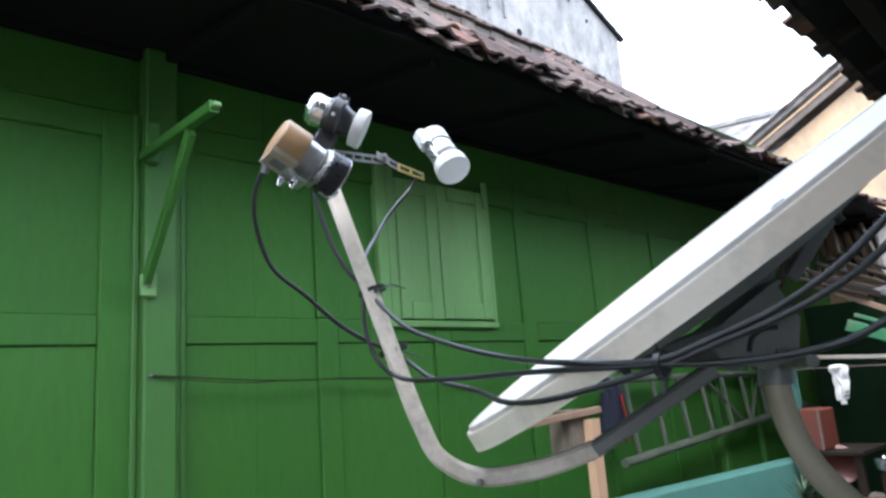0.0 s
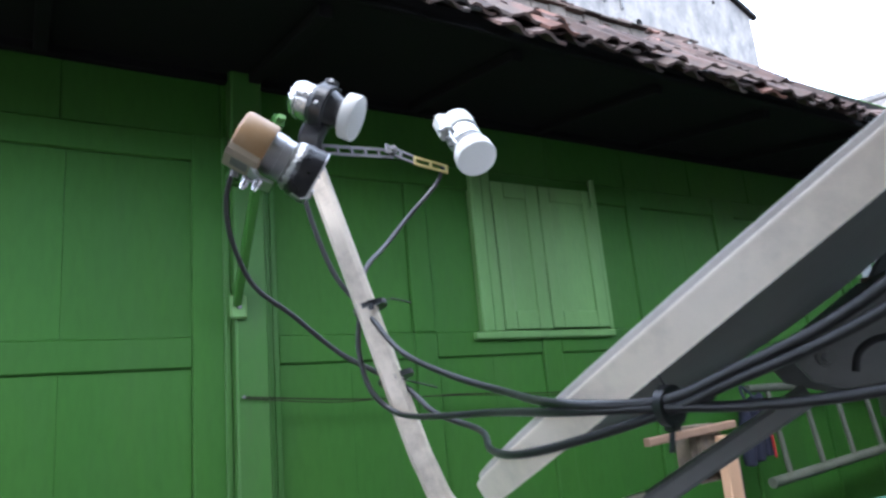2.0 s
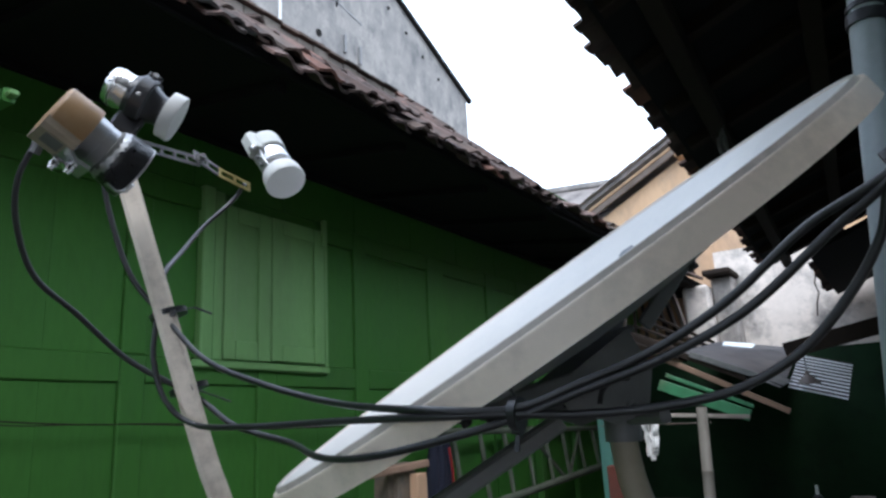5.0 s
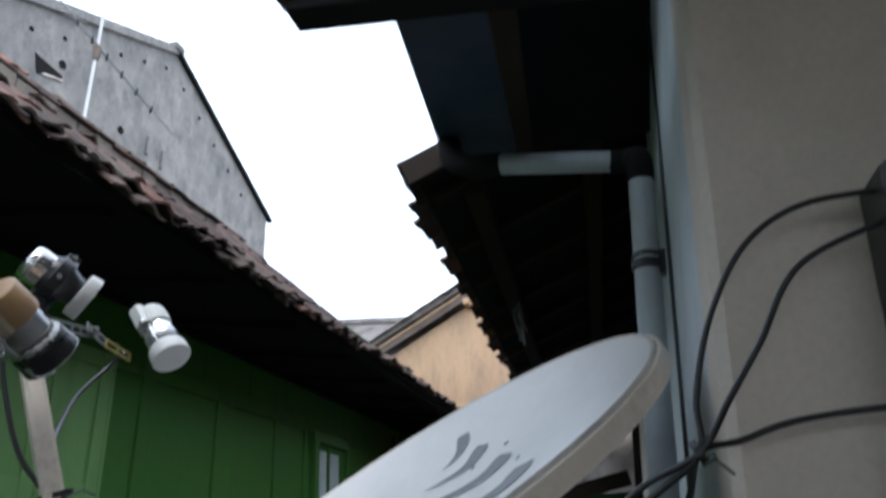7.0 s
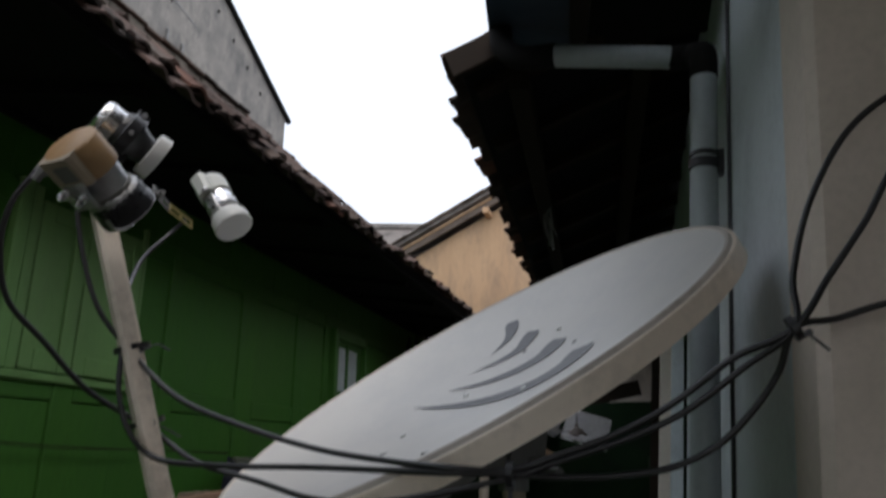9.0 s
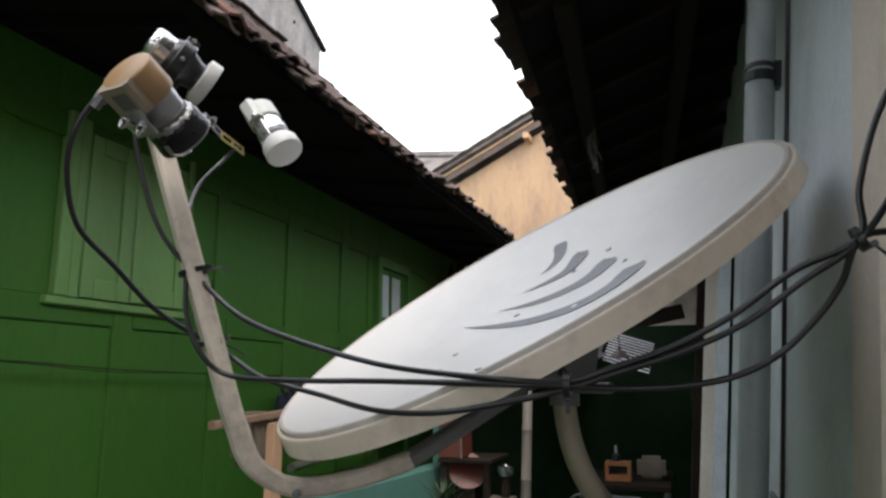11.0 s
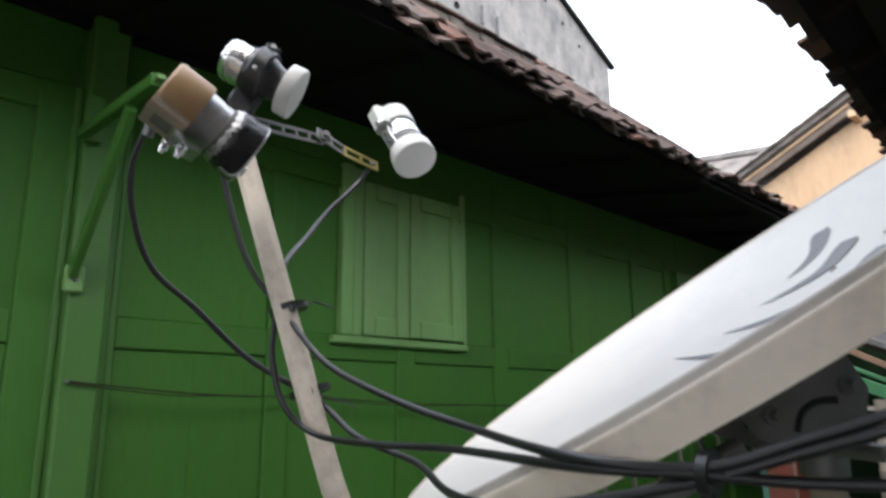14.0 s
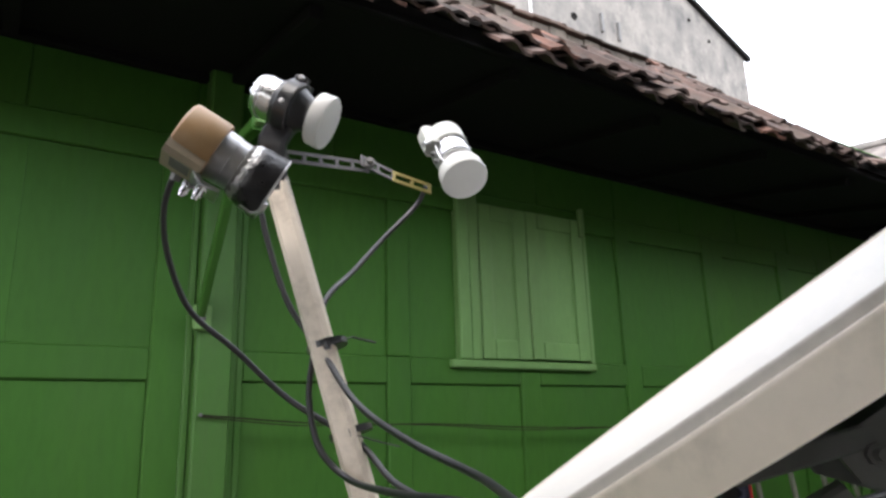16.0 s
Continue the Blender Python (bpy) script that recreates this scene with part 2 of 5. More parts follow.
BLUE_SHEET = mat("blue_grey_gutter_sheet", (0.035, 0.055, 0.085), (0.024, 0.036, 0.055), 0.6, scale=4, dirt=(0.03, 0.03, 0.03), dirt_amount=0.5)
# sheen is lowered so that shaded boards, rooms, paint and tiles stay dark
for dull, sheen in ((SHADE_BLACK, 0.14), (DARK_WOOD, 0.15), (BLUE_SHEET, 0.15), (SHADED_GREEN, 0.1), (GREEN, 0.22), (GREEN_POST, 0.25), (GREEN_SHUTTER, 0.3), (TILE, 0.2), (TILE_OLD, 0.2), (TILE_RED, 0.2), (TARP, 0.25)):
    dull.node_tree.nodes["Principled BSDF"].inputs["Specular IOR Level"].default_value = sheen


# ---- mesh helpers ----
def mesh_from(name, verts, faces, smooth=False):
    me = bpy.data.meshes.new(name)
    me.from_pydata([tuple(v) for v in verts], [], faces)
    me.validate()
    if smooth:
        for p in me.polygons:
            p.use_smooth = True
    return me


def obj(name, me, material, parent=None, label="", m=None):
    if isinstance(me, bmesh.types.BMesh):
        b, me = me, bpy.data.meshes.new(name)
        bmesh.ops.recalc_face_normals(b, faces=b.faces)
        b.to_mesh(me)
        b.free()
    if not me.materials:
        me.materials.append(material)
    ob = new(name, me)
    if m is not None:
        ob.matrix_world = m
    if parent is not None:
        ob.parent = parent
    if label:
        ob["label"] = label
    return ob


def part(name, bm, material, parent, label="", m=None):
    return obj(name, bm, material, parent, label, m)


def empty(name, label, category, group="", kind="", at=(0, 0, 0), m=None):
    e = new(name)
    e.empty_display_size = 0.05
    e.matrix_world = m if m is not None else Matrix.Translation(at)
    return tagged(e, label, category, group, kind)


def smooth(bm, angle=35):
    for f in bm.faces:
        f.smooth = True
    for e in bm.edges:
        if len(e.link_faces) == 2 and e.calc_face_angle(0) > radians(angle):
            e.smooth = False
    return bm


def box(x0, x1, y0, y1, z0, z1, bevel=0.0, bm=None):
    bm = bm or bmesh.new()
    vs = [bm.verts.new((x, y, z)) for x in (x0, x1) for y in (y0, y1) for z in (z0, z1)]
    fs = [bm.faces.new([vs[i] for i in f]) for f in ((0, 1, 3, 2), (4, 6, 7, 5), (0, 4, 5, 1), (2, 3, 7, 6), (0, 2, 6, 4), (1, 5, 7, 3))]
    if bevel:
        es = list({e for f in fs for e in f.edges})
        bmesh.ops.bevel(bm, geom=es, offset=bevel, segments=1, affect="EDGES")
    return bm


def frame_of(d):
    d = Vector(d).normalized()
    u = d.cross(Vector((0, 0, 1)))
    if u.length < 1e-3:
        u = Vector((1, 0, 0))
    u.normalize()
    return d, u, u.cross(d)


def lathe(origin, axis, profile, seg=32, bm=None, squash=1.0):
    """Turned solid: profile of (along the axis, radius)."""
    bm = bm or bmesh.new()
    d, u, v = frame_of(axis)
    o = Vector(origin)
    rings = []
    for s, r in profile:
        if r <= 1e-6:
            rings.append([bm.verts.new(o + d * s)])
        else:
            rings.append([bm.verts.new(o + d * s + (u * math.cos(a) + v * math.sin(a) * squash) * r) for a in (2 * math.pi * k / seg for k in range(seg))])
    for a, b in zip(rings, rings[1:]):
        for k in range(seg):
            k2 = (k + 1) % seg
            if len(a) == 1 and len(b) > 1:
                bm.faces.new((a[0], b[k], b[k2]))
            elif len(b) == 1 and len(a) > 1:
                bm.faces.new((a[k], a[k2], b[0]))
            elif len(a) > 1:
                bm.faces.new((a[k], a[k2], b[k2], b[k]))
    if len(rings[0]) > 1:
        bm.faces.new(rings[0][::-1])
    if len(rings[-1]) > 1:
        bm.faces.new(rings[-1])
    bmesh.ops.recalc_face_normals(bm, faces=bm.faces)
    return smooth(bm)


def spline(pts, n=8):
    """A smooth run of points through the given ones."""
    p = [Vector(q) for q in pts]
    p = [p[0] * 2 - p[1]] + p + [p[-1] * 2 - p[-2]]
    out = []
    for i in range(1, len(p) - 2):
        for k in range(n):
            t = k / n
            a, b, c, d = p[i - 1:i + 3]
            out.append(0.5 * ((2 * b) + (c - a) * t + (2 * a - 5 * b + 4 * c - d) * t * t + (3 * b - a - 3 * c + d) * t ** 3))
    out.append(p[-2].copy())
    return out


def sweep(path, section, bm=None, up=(0, 0, 1), caps=True):
    """Sweeps a closed section (list of (a, b)) along a path, with a steady frame."""
    bm = bm or bmesh.new()
    path = [Vector(q) for q in path]
    rings = []
    u = None
    for i, q in enumerate(path):
        d = (path[min(i + 1, len(path) - 1)] - path[max(i - 1, 0)]).normalized()
        if u is None:
            u = d.cross(Vector(up))
            if u.length < 1e-3:
                u = d.cross(Vector((1, 0, 0)))
        u = (u - d * u.dot(d)).normalized()
        v = u.cross(d)
        rings.append([bm.verts.new(q + u * a + v * b) for a, b in section])
    n = len(section)
    for a, b in zip(rings, rings[1:]):
        for k in range(n):
            bm.faces.new((a[k], a[(k + 1) % n], b[(k + 1) % n], b[k]))
    if caps:
        bm.faces.new(rings[0][::-1])
        bm.faces.new(rings[-1])
    bmesh.ops.recalc_face_normals(bm, faces=bm.faces)
    return smooth(bm, 40)


def circle(r, n=12, sq=1.0):
    return [(r * math.cos(2 * math.pi * k / n), r * sq * math.sin(2 * math.pi * k / n)) for k in range(n)]


def rect(w, h, r=0.003):
    w, h = w / 2, h / 2
    return [(w, -h + r), (w, h - r), (w - r, h), (-w + r, h), (-w, h - r), (-w, -h + r), (-w + r, -h), (w - r, -h)]


def tube(path, r, n=12, bm=None):
    return sweep(path, circle(r, n), bm)


def beam(a, b, w, h, bm=None, up=(0, 0, 1), r=0.004):
    return sweep([a, b], rect(w, h, r), bm, up)


# ---- ground and the green timber house ----
gm = bmesh.new()
bmesh.ops.create_grid(gm, x_segments=60, y_segments=60, size=60)
for v in gm.verts:
    v.co.z = 0.02 * noise.noise(v.co * 0.35) - 0.02
tagged(obj("ground", gm, GROUND), "worn concrete paving of the yard", "ground", kind="structure")

WALL_Y = 3.77
RAIL, TOP, HEAD = 1.88, 2.742, 2.86
wall = obj("wall_green", box(-8.0, 9.58, WALL_Y + 0.03, WALL_Y + 0.12, 0, 4.0), GREEN)
tagged(wall, "green painted timber house wall with recessed panels", "wall", kind="structure")
# dark boards set where the green wall falls into the eave's shade
obj("upper_boards", box(-4.0, 9.58, WALL_Y - 0.02, WALL_Y + 0.028, 3.12, 3.95), SHADE_BLACK, wall, "upper wall boards coloured near black for the eave's shade")


def plank(name, x0, x1, z0, z1, proud, material=GREEN_POST, bevel=0.005):
    return obj(name, box(x0, x1, WALL_Y + 0.03 - proud, WALL_Y + 0.028, z0, z1, bevel), material, wall)


def panel(x0, x1, z0, z1, seams=1):
    n = seams + 1
    w = (x1 - x0) / n
    for i in range(n):
        obj("panel_board", box(x0 + i * w + 0.0003, x0 + (i + 1) * w - 0.0003, WALL_Y + 0.012 + 0.0006 * (i % 2), WALL_Y + 0.029, z0, z1, 0.0008), GREEN, wall)


STILES = [(-2.2, -2.05), (-0.9, -0.75), (0.30, 0.44), (1.365, 1.50), (2.366, 2.485), (3.130, 3.256), (3.901, 4.028), (4.714, 4.93), (5.56, 5.70), (6.10, 6.22), (7.0, 7.14), (8.05, 8.2)]
for a, b in STILES:
    hi = RAIL + 0.12 if a in (3.130, 2.366) else HEAD
    plank("stile", a, b, 0.0, hi, 0.034, GREEN)
for (a, b), (c, d) in zip(STILES, STILES[1:]):
    if a == 6.10:
        continue
    if a == 1.365:
        b = 1.712
    plank("middle_rail", b + 0.001, c - 0.001, RAIL, RAIL + 0.12, 0.032, GREEN)
    plank("bottom_rail", b + 0.001, c - 0.001, 0.0, 0.25, 0.032, GREEN)
    panel(b + 0.002, c - 0.002, 0.252, RAIL - 0.002, 1)
plank("head_rail", -4.0, 9.58, TOP, HEAD - 0.002, 0.030, GREEN)
for i in range(22):
    plank("upper_panel_board", -4.0 + i * 0.61, -4.0 + (i + 1) * 0.61 - 0.001, HEAD, 3.118, 0.018, GREEN)
for a, b, k in ((-2.05, -0.9, 1), (-0.75, 0.30, 1), (0.44, 1.365, 1), (1.714, 2.364, 1), (2.487, 2.745, 0), (3.655, 3.900, 0), (4.030, 4.712, 1), (4.932, 5.558, 1), (5.702, 6.098, 0), (7.142, 8.048, 1)):
    panel(a, b, RAIL + 0.122, TOP - 0.002, k)
plank("stile", 2.366, 2.485, RAIL + 0.122, TOP - 0.002, 0.034, GREEN)
# the doubled corner post
plank("post", 1.515, 1.650, 0.0, 3.3, 0.10, GREEN_POST, 0.008)
plank("post_strip", 1.652, 1.680, 0.0, HEAD - 0.004, 0.055, GREEN_POST)
plank("post_strip", 1.684, 1.711, 0.0, HEAD - 0.004, 0.042, GREEN_POST)
plank("post_strip", 1.487, 1.513, 0.0, HEAD - 0.004, 0.05, GREEN_POST)


def shutter_window():
    w = tagged(empty("window_1", "", ""), "closed pale green wooden shutter window with a sill", "window", kind="structure")
    y = WALL_Y
    part("window_frame", box(2.750, 2.820, y - 0.026, y + 0.028, 1.997, 2.87, 0.006), GREEN_SHUTTER, w)
    part("window_frame", box(2.824, 2.886, y - 0.016, y + 0.028, 1.997, 2.86, 0.005), GREEN_SHUTTER, w)
    part("window_frame", box(3.618, 3.650, y - 0.016, y + 0.028, 1.997, 2.88, 0.005), GREEN_SHUTTER, w)
    part("window_sill", box(2.697, 3.640, y - 0.034, y + 0.028, 1.957, 1.995, 0.006), GREEN_SHUTTER, w)
    for x0, x1, dy in ((2.893, 3.200, 0.0), (3.206, 3.612, 0.005)):
        leaf = part("shutter", box(x0, x1, y - 0.004 - dy, y + 0.010, 2.004 + dy, 2.80, 0.003), GREEN_SHUTTER, w)
        for a, b, c, d in ((x0, x0 + 0.075, 2.004 + dy, 2.80), (x1 - 0.085, x1, 2.004 + dy, 2.80), (x0 + 0.076, x1 - 0.086, 2.004 + dy, 2.10), (x0 + 0.076, x1 - 0.086, 2.715, 2.80)):
            part("shutter_rail", box(a, b, y - 0.018 - dy, y - 0.005 - dy, c, d, 0.004), GREEN_SHUTTER, leaf)
    part("hinge_block", box(3.580, 3.612, y - 0.040, y - 0.024, 2.70, 2.858, 0.004), GREEN_SHUTTER, w)
    return w


shutter_window()


def plank_door():
    d = tagged(empty("door_1", "", ""), "dark green wooden door with a small dusty pane", "door", kind="structure")
    y = WALL_Y
    part("door_leaf", box(6.30, 6.95, y - 0.02, y + 0.02, 0.02, 2.66, 0.005), GREEN, d)
    for a, b, c, e in ((6.222, 6.297, 0.0, 2.755), (6.953, 6.998, 0.0, 2.755), (6.298, 6.952, 2.665, 2.755)):
        part("door_frame", box(a, b, y - 0.06, y + 0.028, c, e, 0.005), GREEN_POST, d)
    part("pane", box(6.33, 6.52, y - 0.026, y - 0.021, 2.20, 2.60), GLASS_DIM, d, "dusty pale glass")
    part("glazing_bar", box(6.53, 6.57, y - 0.04, y - 0.021, 2.15, 2.64, 0.004), GREEN_POST, d)
    part("pane", box(6.58, 6.80, y - 0.026, y - 0.021, 2.20, 2.60), GLASS_DIM, d)


plank_door()


def eave_bracket():
    b = empty("eave_bracket", "green painted timber eave bracket with a slanting strut", "bracket")
    part("arm", beam((1.503, 3.698, 2.652), (1.470, 2.960, 2.598), 0.036, 0.040), GREEN_POST, b)
    part("strut", beam((1.478, 3.165, 2.578), (1.515, 3.675, 2.125), 0.03, 0.05), GREEN_POST, b)
    part("foot_block", box(1.492, 1.558, 3.672, 3.699, 2.060, 2.155, 0.006), GREEN_SHUTTER, b, "pale green block on the post")
    part("top_block", box(1.50, 1.56, 3.655, 3.699, 2.62, 2.80, 0.006), GREEN_POST, b)
    part("bolt", lathe((1.525, 3.673, 2.105), (0, -1, 0), [(0, 0.010), (0.006, 0.010), (0.010, 0.005), (0.010, 0)], 10), STEEL, b)
    part("end_plate", box(1.458, 1.484, 2.930, 2.962, 2.590, 2.606, 0.003), GREEN_SHUTTER, b)


eave_bracket()

wire = empty("wire", "thin rusty wire strung along the green wall", "wire")
pts = [(1.538, 3.690, 1.752), (1.9, 3.69, 1.72), (2.2, 3.70, 1.705), (2.6, 3.71, 1.70), (3.1, 3.715, 1.675), (3.8, 3.715, 1.66), (4.6, 3.72, 1.65)]
part("strand", tube(spline(pts, 4), 0.0032, 6), DARK_WOOD, wire)
part("strand", tube(spline([(x, y - 0.004, z - 0.008 * math.sin(i * 2.1) - 0.006) for i, (x, y, z) in enumerate(pts)], 4), 0.0024, 6), DARK_WOOD, wire)
part("nail", lathe((1.538, 3.702, 1.752), (0, -1, 0), [(0, 0.004), (0.02, 0.004), (0.022, 0.007), (0.022, 0)], 8), STEEL, wire)


# ---- roofs ----
def tile_mesh(w, l, arch, th):
    """One S-shaped clay tile: w wide along x, l long along y, open end at y = 0."""
    n = 6
    vs, fs = [], []
    for y in (0, l):
        for side in (0, th):
            for k in range(n + 1):
                u = k / n
                z = arch * (0.5 - 0.5 * math.cos(2 * math.pi * min(1, u * 1.25))) if u < 0.8 else 0.02 * (u - 0.8)
                vs.append((u * w, y, z + side + (0.012 if y == 0 else 0.0)))
    m = n + 1
    for k in range(n):
        fs += [(k, k + 1, 2 * m + k + 1, 2 * m + k), (m + k, 3 * m + k, 3 * m + k + 1, m + k + 1), (k, m + k, m + k + 1, k + 1), (2 * m + k, 2 * m + k + 1, 3 * m + k + 1, 3 * m + k)]
    fs += [(0, 2 * m, 3 * m, m), (n, m + n, 3 * m + n, 2 * m + n)]
    return mesh_from("roof_tile", vs, fs)


TILE_W, TILE_L = 0.145, 0.25
TILES = [tile_mesh(TILE_W + 0.012, TILE_L, a, 0.012) for a in (0.024, 0.029, 0.019)]
for me in TILES:
    me.materials.append(TILE)
for kind_of_tile in (TILE_OLD, TILE_RED):
    TILES.append(tile_mesh(TILE_W + 0.010, TILE_L - 0.02, 0.022, 0.013))
    TILES[-1].materials.append(kind_of_tile)


def roof_slab(name, x0, x1, y0, z0, y1, z1, th, material, label, skew=0.0):
    """A sloping roof deck between the eave line (y0, z0) and the ridge line (y1, z1); skew shifts the eave's y along x."""
    d = Vector((0, y1 - y0, z1 - z0)).normalized()
    nrm = Vector((0, -d.z, d.y)) if d.y > 0 else Vector((0, d.z, -d.y))
    if nrm.z < 0:
        nrm = -nrm
    vs = []
    for x in (x0, x1):
        k = skew * (x - x0)
        for (y, z) in ((y0 + k, z0), (y1 + k, z1)):
            p = Vector((x, y, z))
            vs += [p, p - nrm * th]
    me = mesh_from(name, vs, [(0, 2, 6, 4), (1, 5, 7, 3), (0, 4, 5, 1), (2, 3, 7, 6), (0, 1, 3, 2), (4, 6, 7, 5)])
    ob = obj(name, me, material)
    return tagged(ob, label, "roof", kind="structure")


def lay_tiles(parent, x0, x1, y0, z0, y1, z1, rows, skew=0.0, lift=0.0, seed=1, over=0.05, shift=Matrix(), rough=1.0):
    rnd = random.Random(seed)
    run = Vector((0, y1 - y0, z1 - z0))
    d = run.normalized()
    flip = d.y < 0
    ang = math.atan2(d.z, abs(d.y))
    n = int((x1 - x0) / TILE_W)
    for r in range(rows):
        for k in range(n):
            x = x0 + k * TILE_W
            p = Vector((x, y0 + skew * (x - x0), z0)) + d * (r * (TILE_L - 0.06) - over + rough * rnd.uniform(-0.05, 0.035)) + Vector((rough * rnd.uniform(-0.012, 0.012), 0, lift + 0.01 + rough * rnd.uniform(-0.010, 0.016)))
            m = Matrix.Translation(p + Vector((TILE_W if flip else 0, 0, 0))) @ Matrix.Rotation(math.pi if flip else 0, 4, "Z") @ Matrix.Rotation(ang + rough * rnd.uniform(-0.05, 0.04), 4, "X") @ Matrix.Rotation(rough * rnd.uniform(-0.2, 0.2), 4, "Y") @ Matrix.Rotation(rough * rnd.uniform(-0.16, 0.16), 4, "Z")
            o = new("roof_tile", TILES[rnd.choice((0, 1, 2, 0, 1, 2, 3, 3, 3, 4))])
            o.parent = parent
            o.matrix_world = shift @ m


EY, EZ = 2.78, 3.054
# the roof runs on to x -8, out of view, to cut side light
roof_a = roof_slab("roof_green_house", -8.0, 4.86, EY, EZ, 4.05, 4.26, 0.03, SHADE_BLACK, "old clay tile roof of the green house")
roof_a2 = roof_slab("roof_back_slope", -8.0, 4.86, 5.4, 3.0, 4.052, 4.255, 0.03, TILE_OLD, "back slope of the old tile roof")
roof_b = roof_slab("roof_low_end", 4.865, 9.58, EY - 0.02, EZ, 4.4, 3.95, 0.03, SHADE_BLACK, "low-pitched clay tile roof end")
# soffit slab added so that the shaded underside turns evenly black
soffit_g = obj("ceiling_eave_soffit", mesh_from("soffit", [(x, y, z) for x in (-8.0, 9.58) for y, z in ((EY + 0.05, EZ - 0.045), (WALL_Y - 0.001, 3.16), (WALL_Y - 0.001, 3.18), (EY + 0.05, EZ - 0.02))], [(0, 1, 2, 3), (7, 6, 5, 4), (0, 4, 5, 1), (1, 5, 6, 2), (2, 6, 7, 3), (3, 7, 4, 0)]), SHADE_BLACK)
tagged(soffit_g, "board soffit added and coloured near black for the eave's shade", "ceiling", kind="structure")
# rafters and eave board carry the same shade in their colour
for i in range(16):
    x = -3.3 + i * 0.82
    t = empty("rafter", "old timber rafter coloured near black for shade under the eave", "rafter", "rafters of the green house")
    part("timber", beam((x, EY + 0.10, EZ - 0.064), (x, 3.74, 3.137), 0.05, 0.045), SHADE_BLACK, t)
fascia = tagged(obj("trim_eave_board", box(-4.0, 9.58, EY + 0.02, EY + 0.045, EZ - 0.050, EZ - 0.014, 0.004), SHADE_BLACK), "eave board coloured near black for shade", "trim", kind="structure")

# ---- neighbouring houses ----
def gable_house():
    h = empty("concrete_house", "tall weathered grey concrete house with a gable", "house", m=Matrix.Translation((-0.165, -0.294, -0.495)) @ Matrix.Scale(1.3, 4))
    y = 8.1
    x0, xa, x1, ze, za = 5.60, 9.24, 12.90, 8.72, 10.5
    vs = []
    for yy in (y, y + 9):
        vs += [(x0, yy, 0), (x1, yy, 0), (x1, yy, ze), (xa, yy, za), (x0, yy, ze)]
    part("wall", mesh_from("wall", vs, [(0, 1, 2, 3, 4), (9, 8, 7, 6, 5), (1, 6, 7, 2), (0, 4, 9, 5), (2, 7, 8, 3), (3, 8, 9, 4), (0, 5, 6, 1)]), CONCRETE, h)
    part("verge_band", sweep([(xa - 0.02, y - 0.03, za + 0.02), (x1 + 0.12, y - 0.03, ze - 0.04)], rect(0.10, 0.10, 0.01)), SHADE_BLACK, h, "dark weathered verge")
    part("verge_band", sweep([(xa + 0.02, y - 0.02, za + 0.0), (x0 - 0.12, y - 0.02, ze - 0.06)], rect(0.1, 0.16, 0.01)), CONCRETE, h)
    for i in range(16):
        part("rough_course", box(x0 + 0.2 + i * 0.44, x0 + 0.2 + i * 0.44 + 0.43, y - 0.10, y - 0.002, 7.02 - 0.006 * (i % 3), 7.12 + 0.02 * ((i * 7) % 4), 0.02), CONCRETE, h)
    part("ridge_cap", box(xa - 0.12, xa + 0.16, y - 0.10, y + 0.3, za - 0.02, za + 0.12, 0.02), CONCRETE, h)
    # vent holes and opening are near black pieces; colour holds their inner shade
    for i in range(11):
        x = 6.3 + 0.55 * i
        z = (za - abs(x - xa) * (za - ze) / 3.5) - 0.45
        part("vent_hole", lathe((x, y - 0.002, z), (0, -1, 0), [(0, 0.036), (0.012, 0.036), (0.012, 0.026), (0.004, 0.022), (0.004, 0)], 10), SHADE_BLACK, h)
    for x, z in ((8.2, 8.1), (9.6, 7.8), (10.2, 7.6), (6.9, 8.4), (10.9, 7.0)):
        part("vent_hole", lathe((x, y - 0.002, z), (0, -1, 0), [(0, 0.065), (0.015, 0.065), (0.015, 0.05), (0.004, 0.045), (0.004, 0)], 10), SHADE_BLACK, h)
    for x, z in ((8.8, 8.0), (9.2, 7.95)):
        part("iron_rod", box(x, x + 0.04, y - 0.06, y, z, z + 0.35, 0.005), STEEL, h)
    hole = [(6.51, 7.97), (6.96, 8.13), (6.93, 8.225), (6.43, 8.26)]
    part("window_opening", mesh_from("o", [(x, y - d, z) for d in (0.003, 0.008) for x, z in hole], [(0, 3, 2, 1), (4, 5, 6, 7), (0, 1, 5, 4), (1, 2, 6, 5), (2, 3, 7, 6), (3, 0, 4, 7)]), SHADE_BLACK, h)
    part("window_bar", beam((6.60, y - 0.02, 8.02), (6.93, y - 0.02, 8.14), 0.02, 0.03), PLASTER, h, "broken pale window bar")


gable_house()


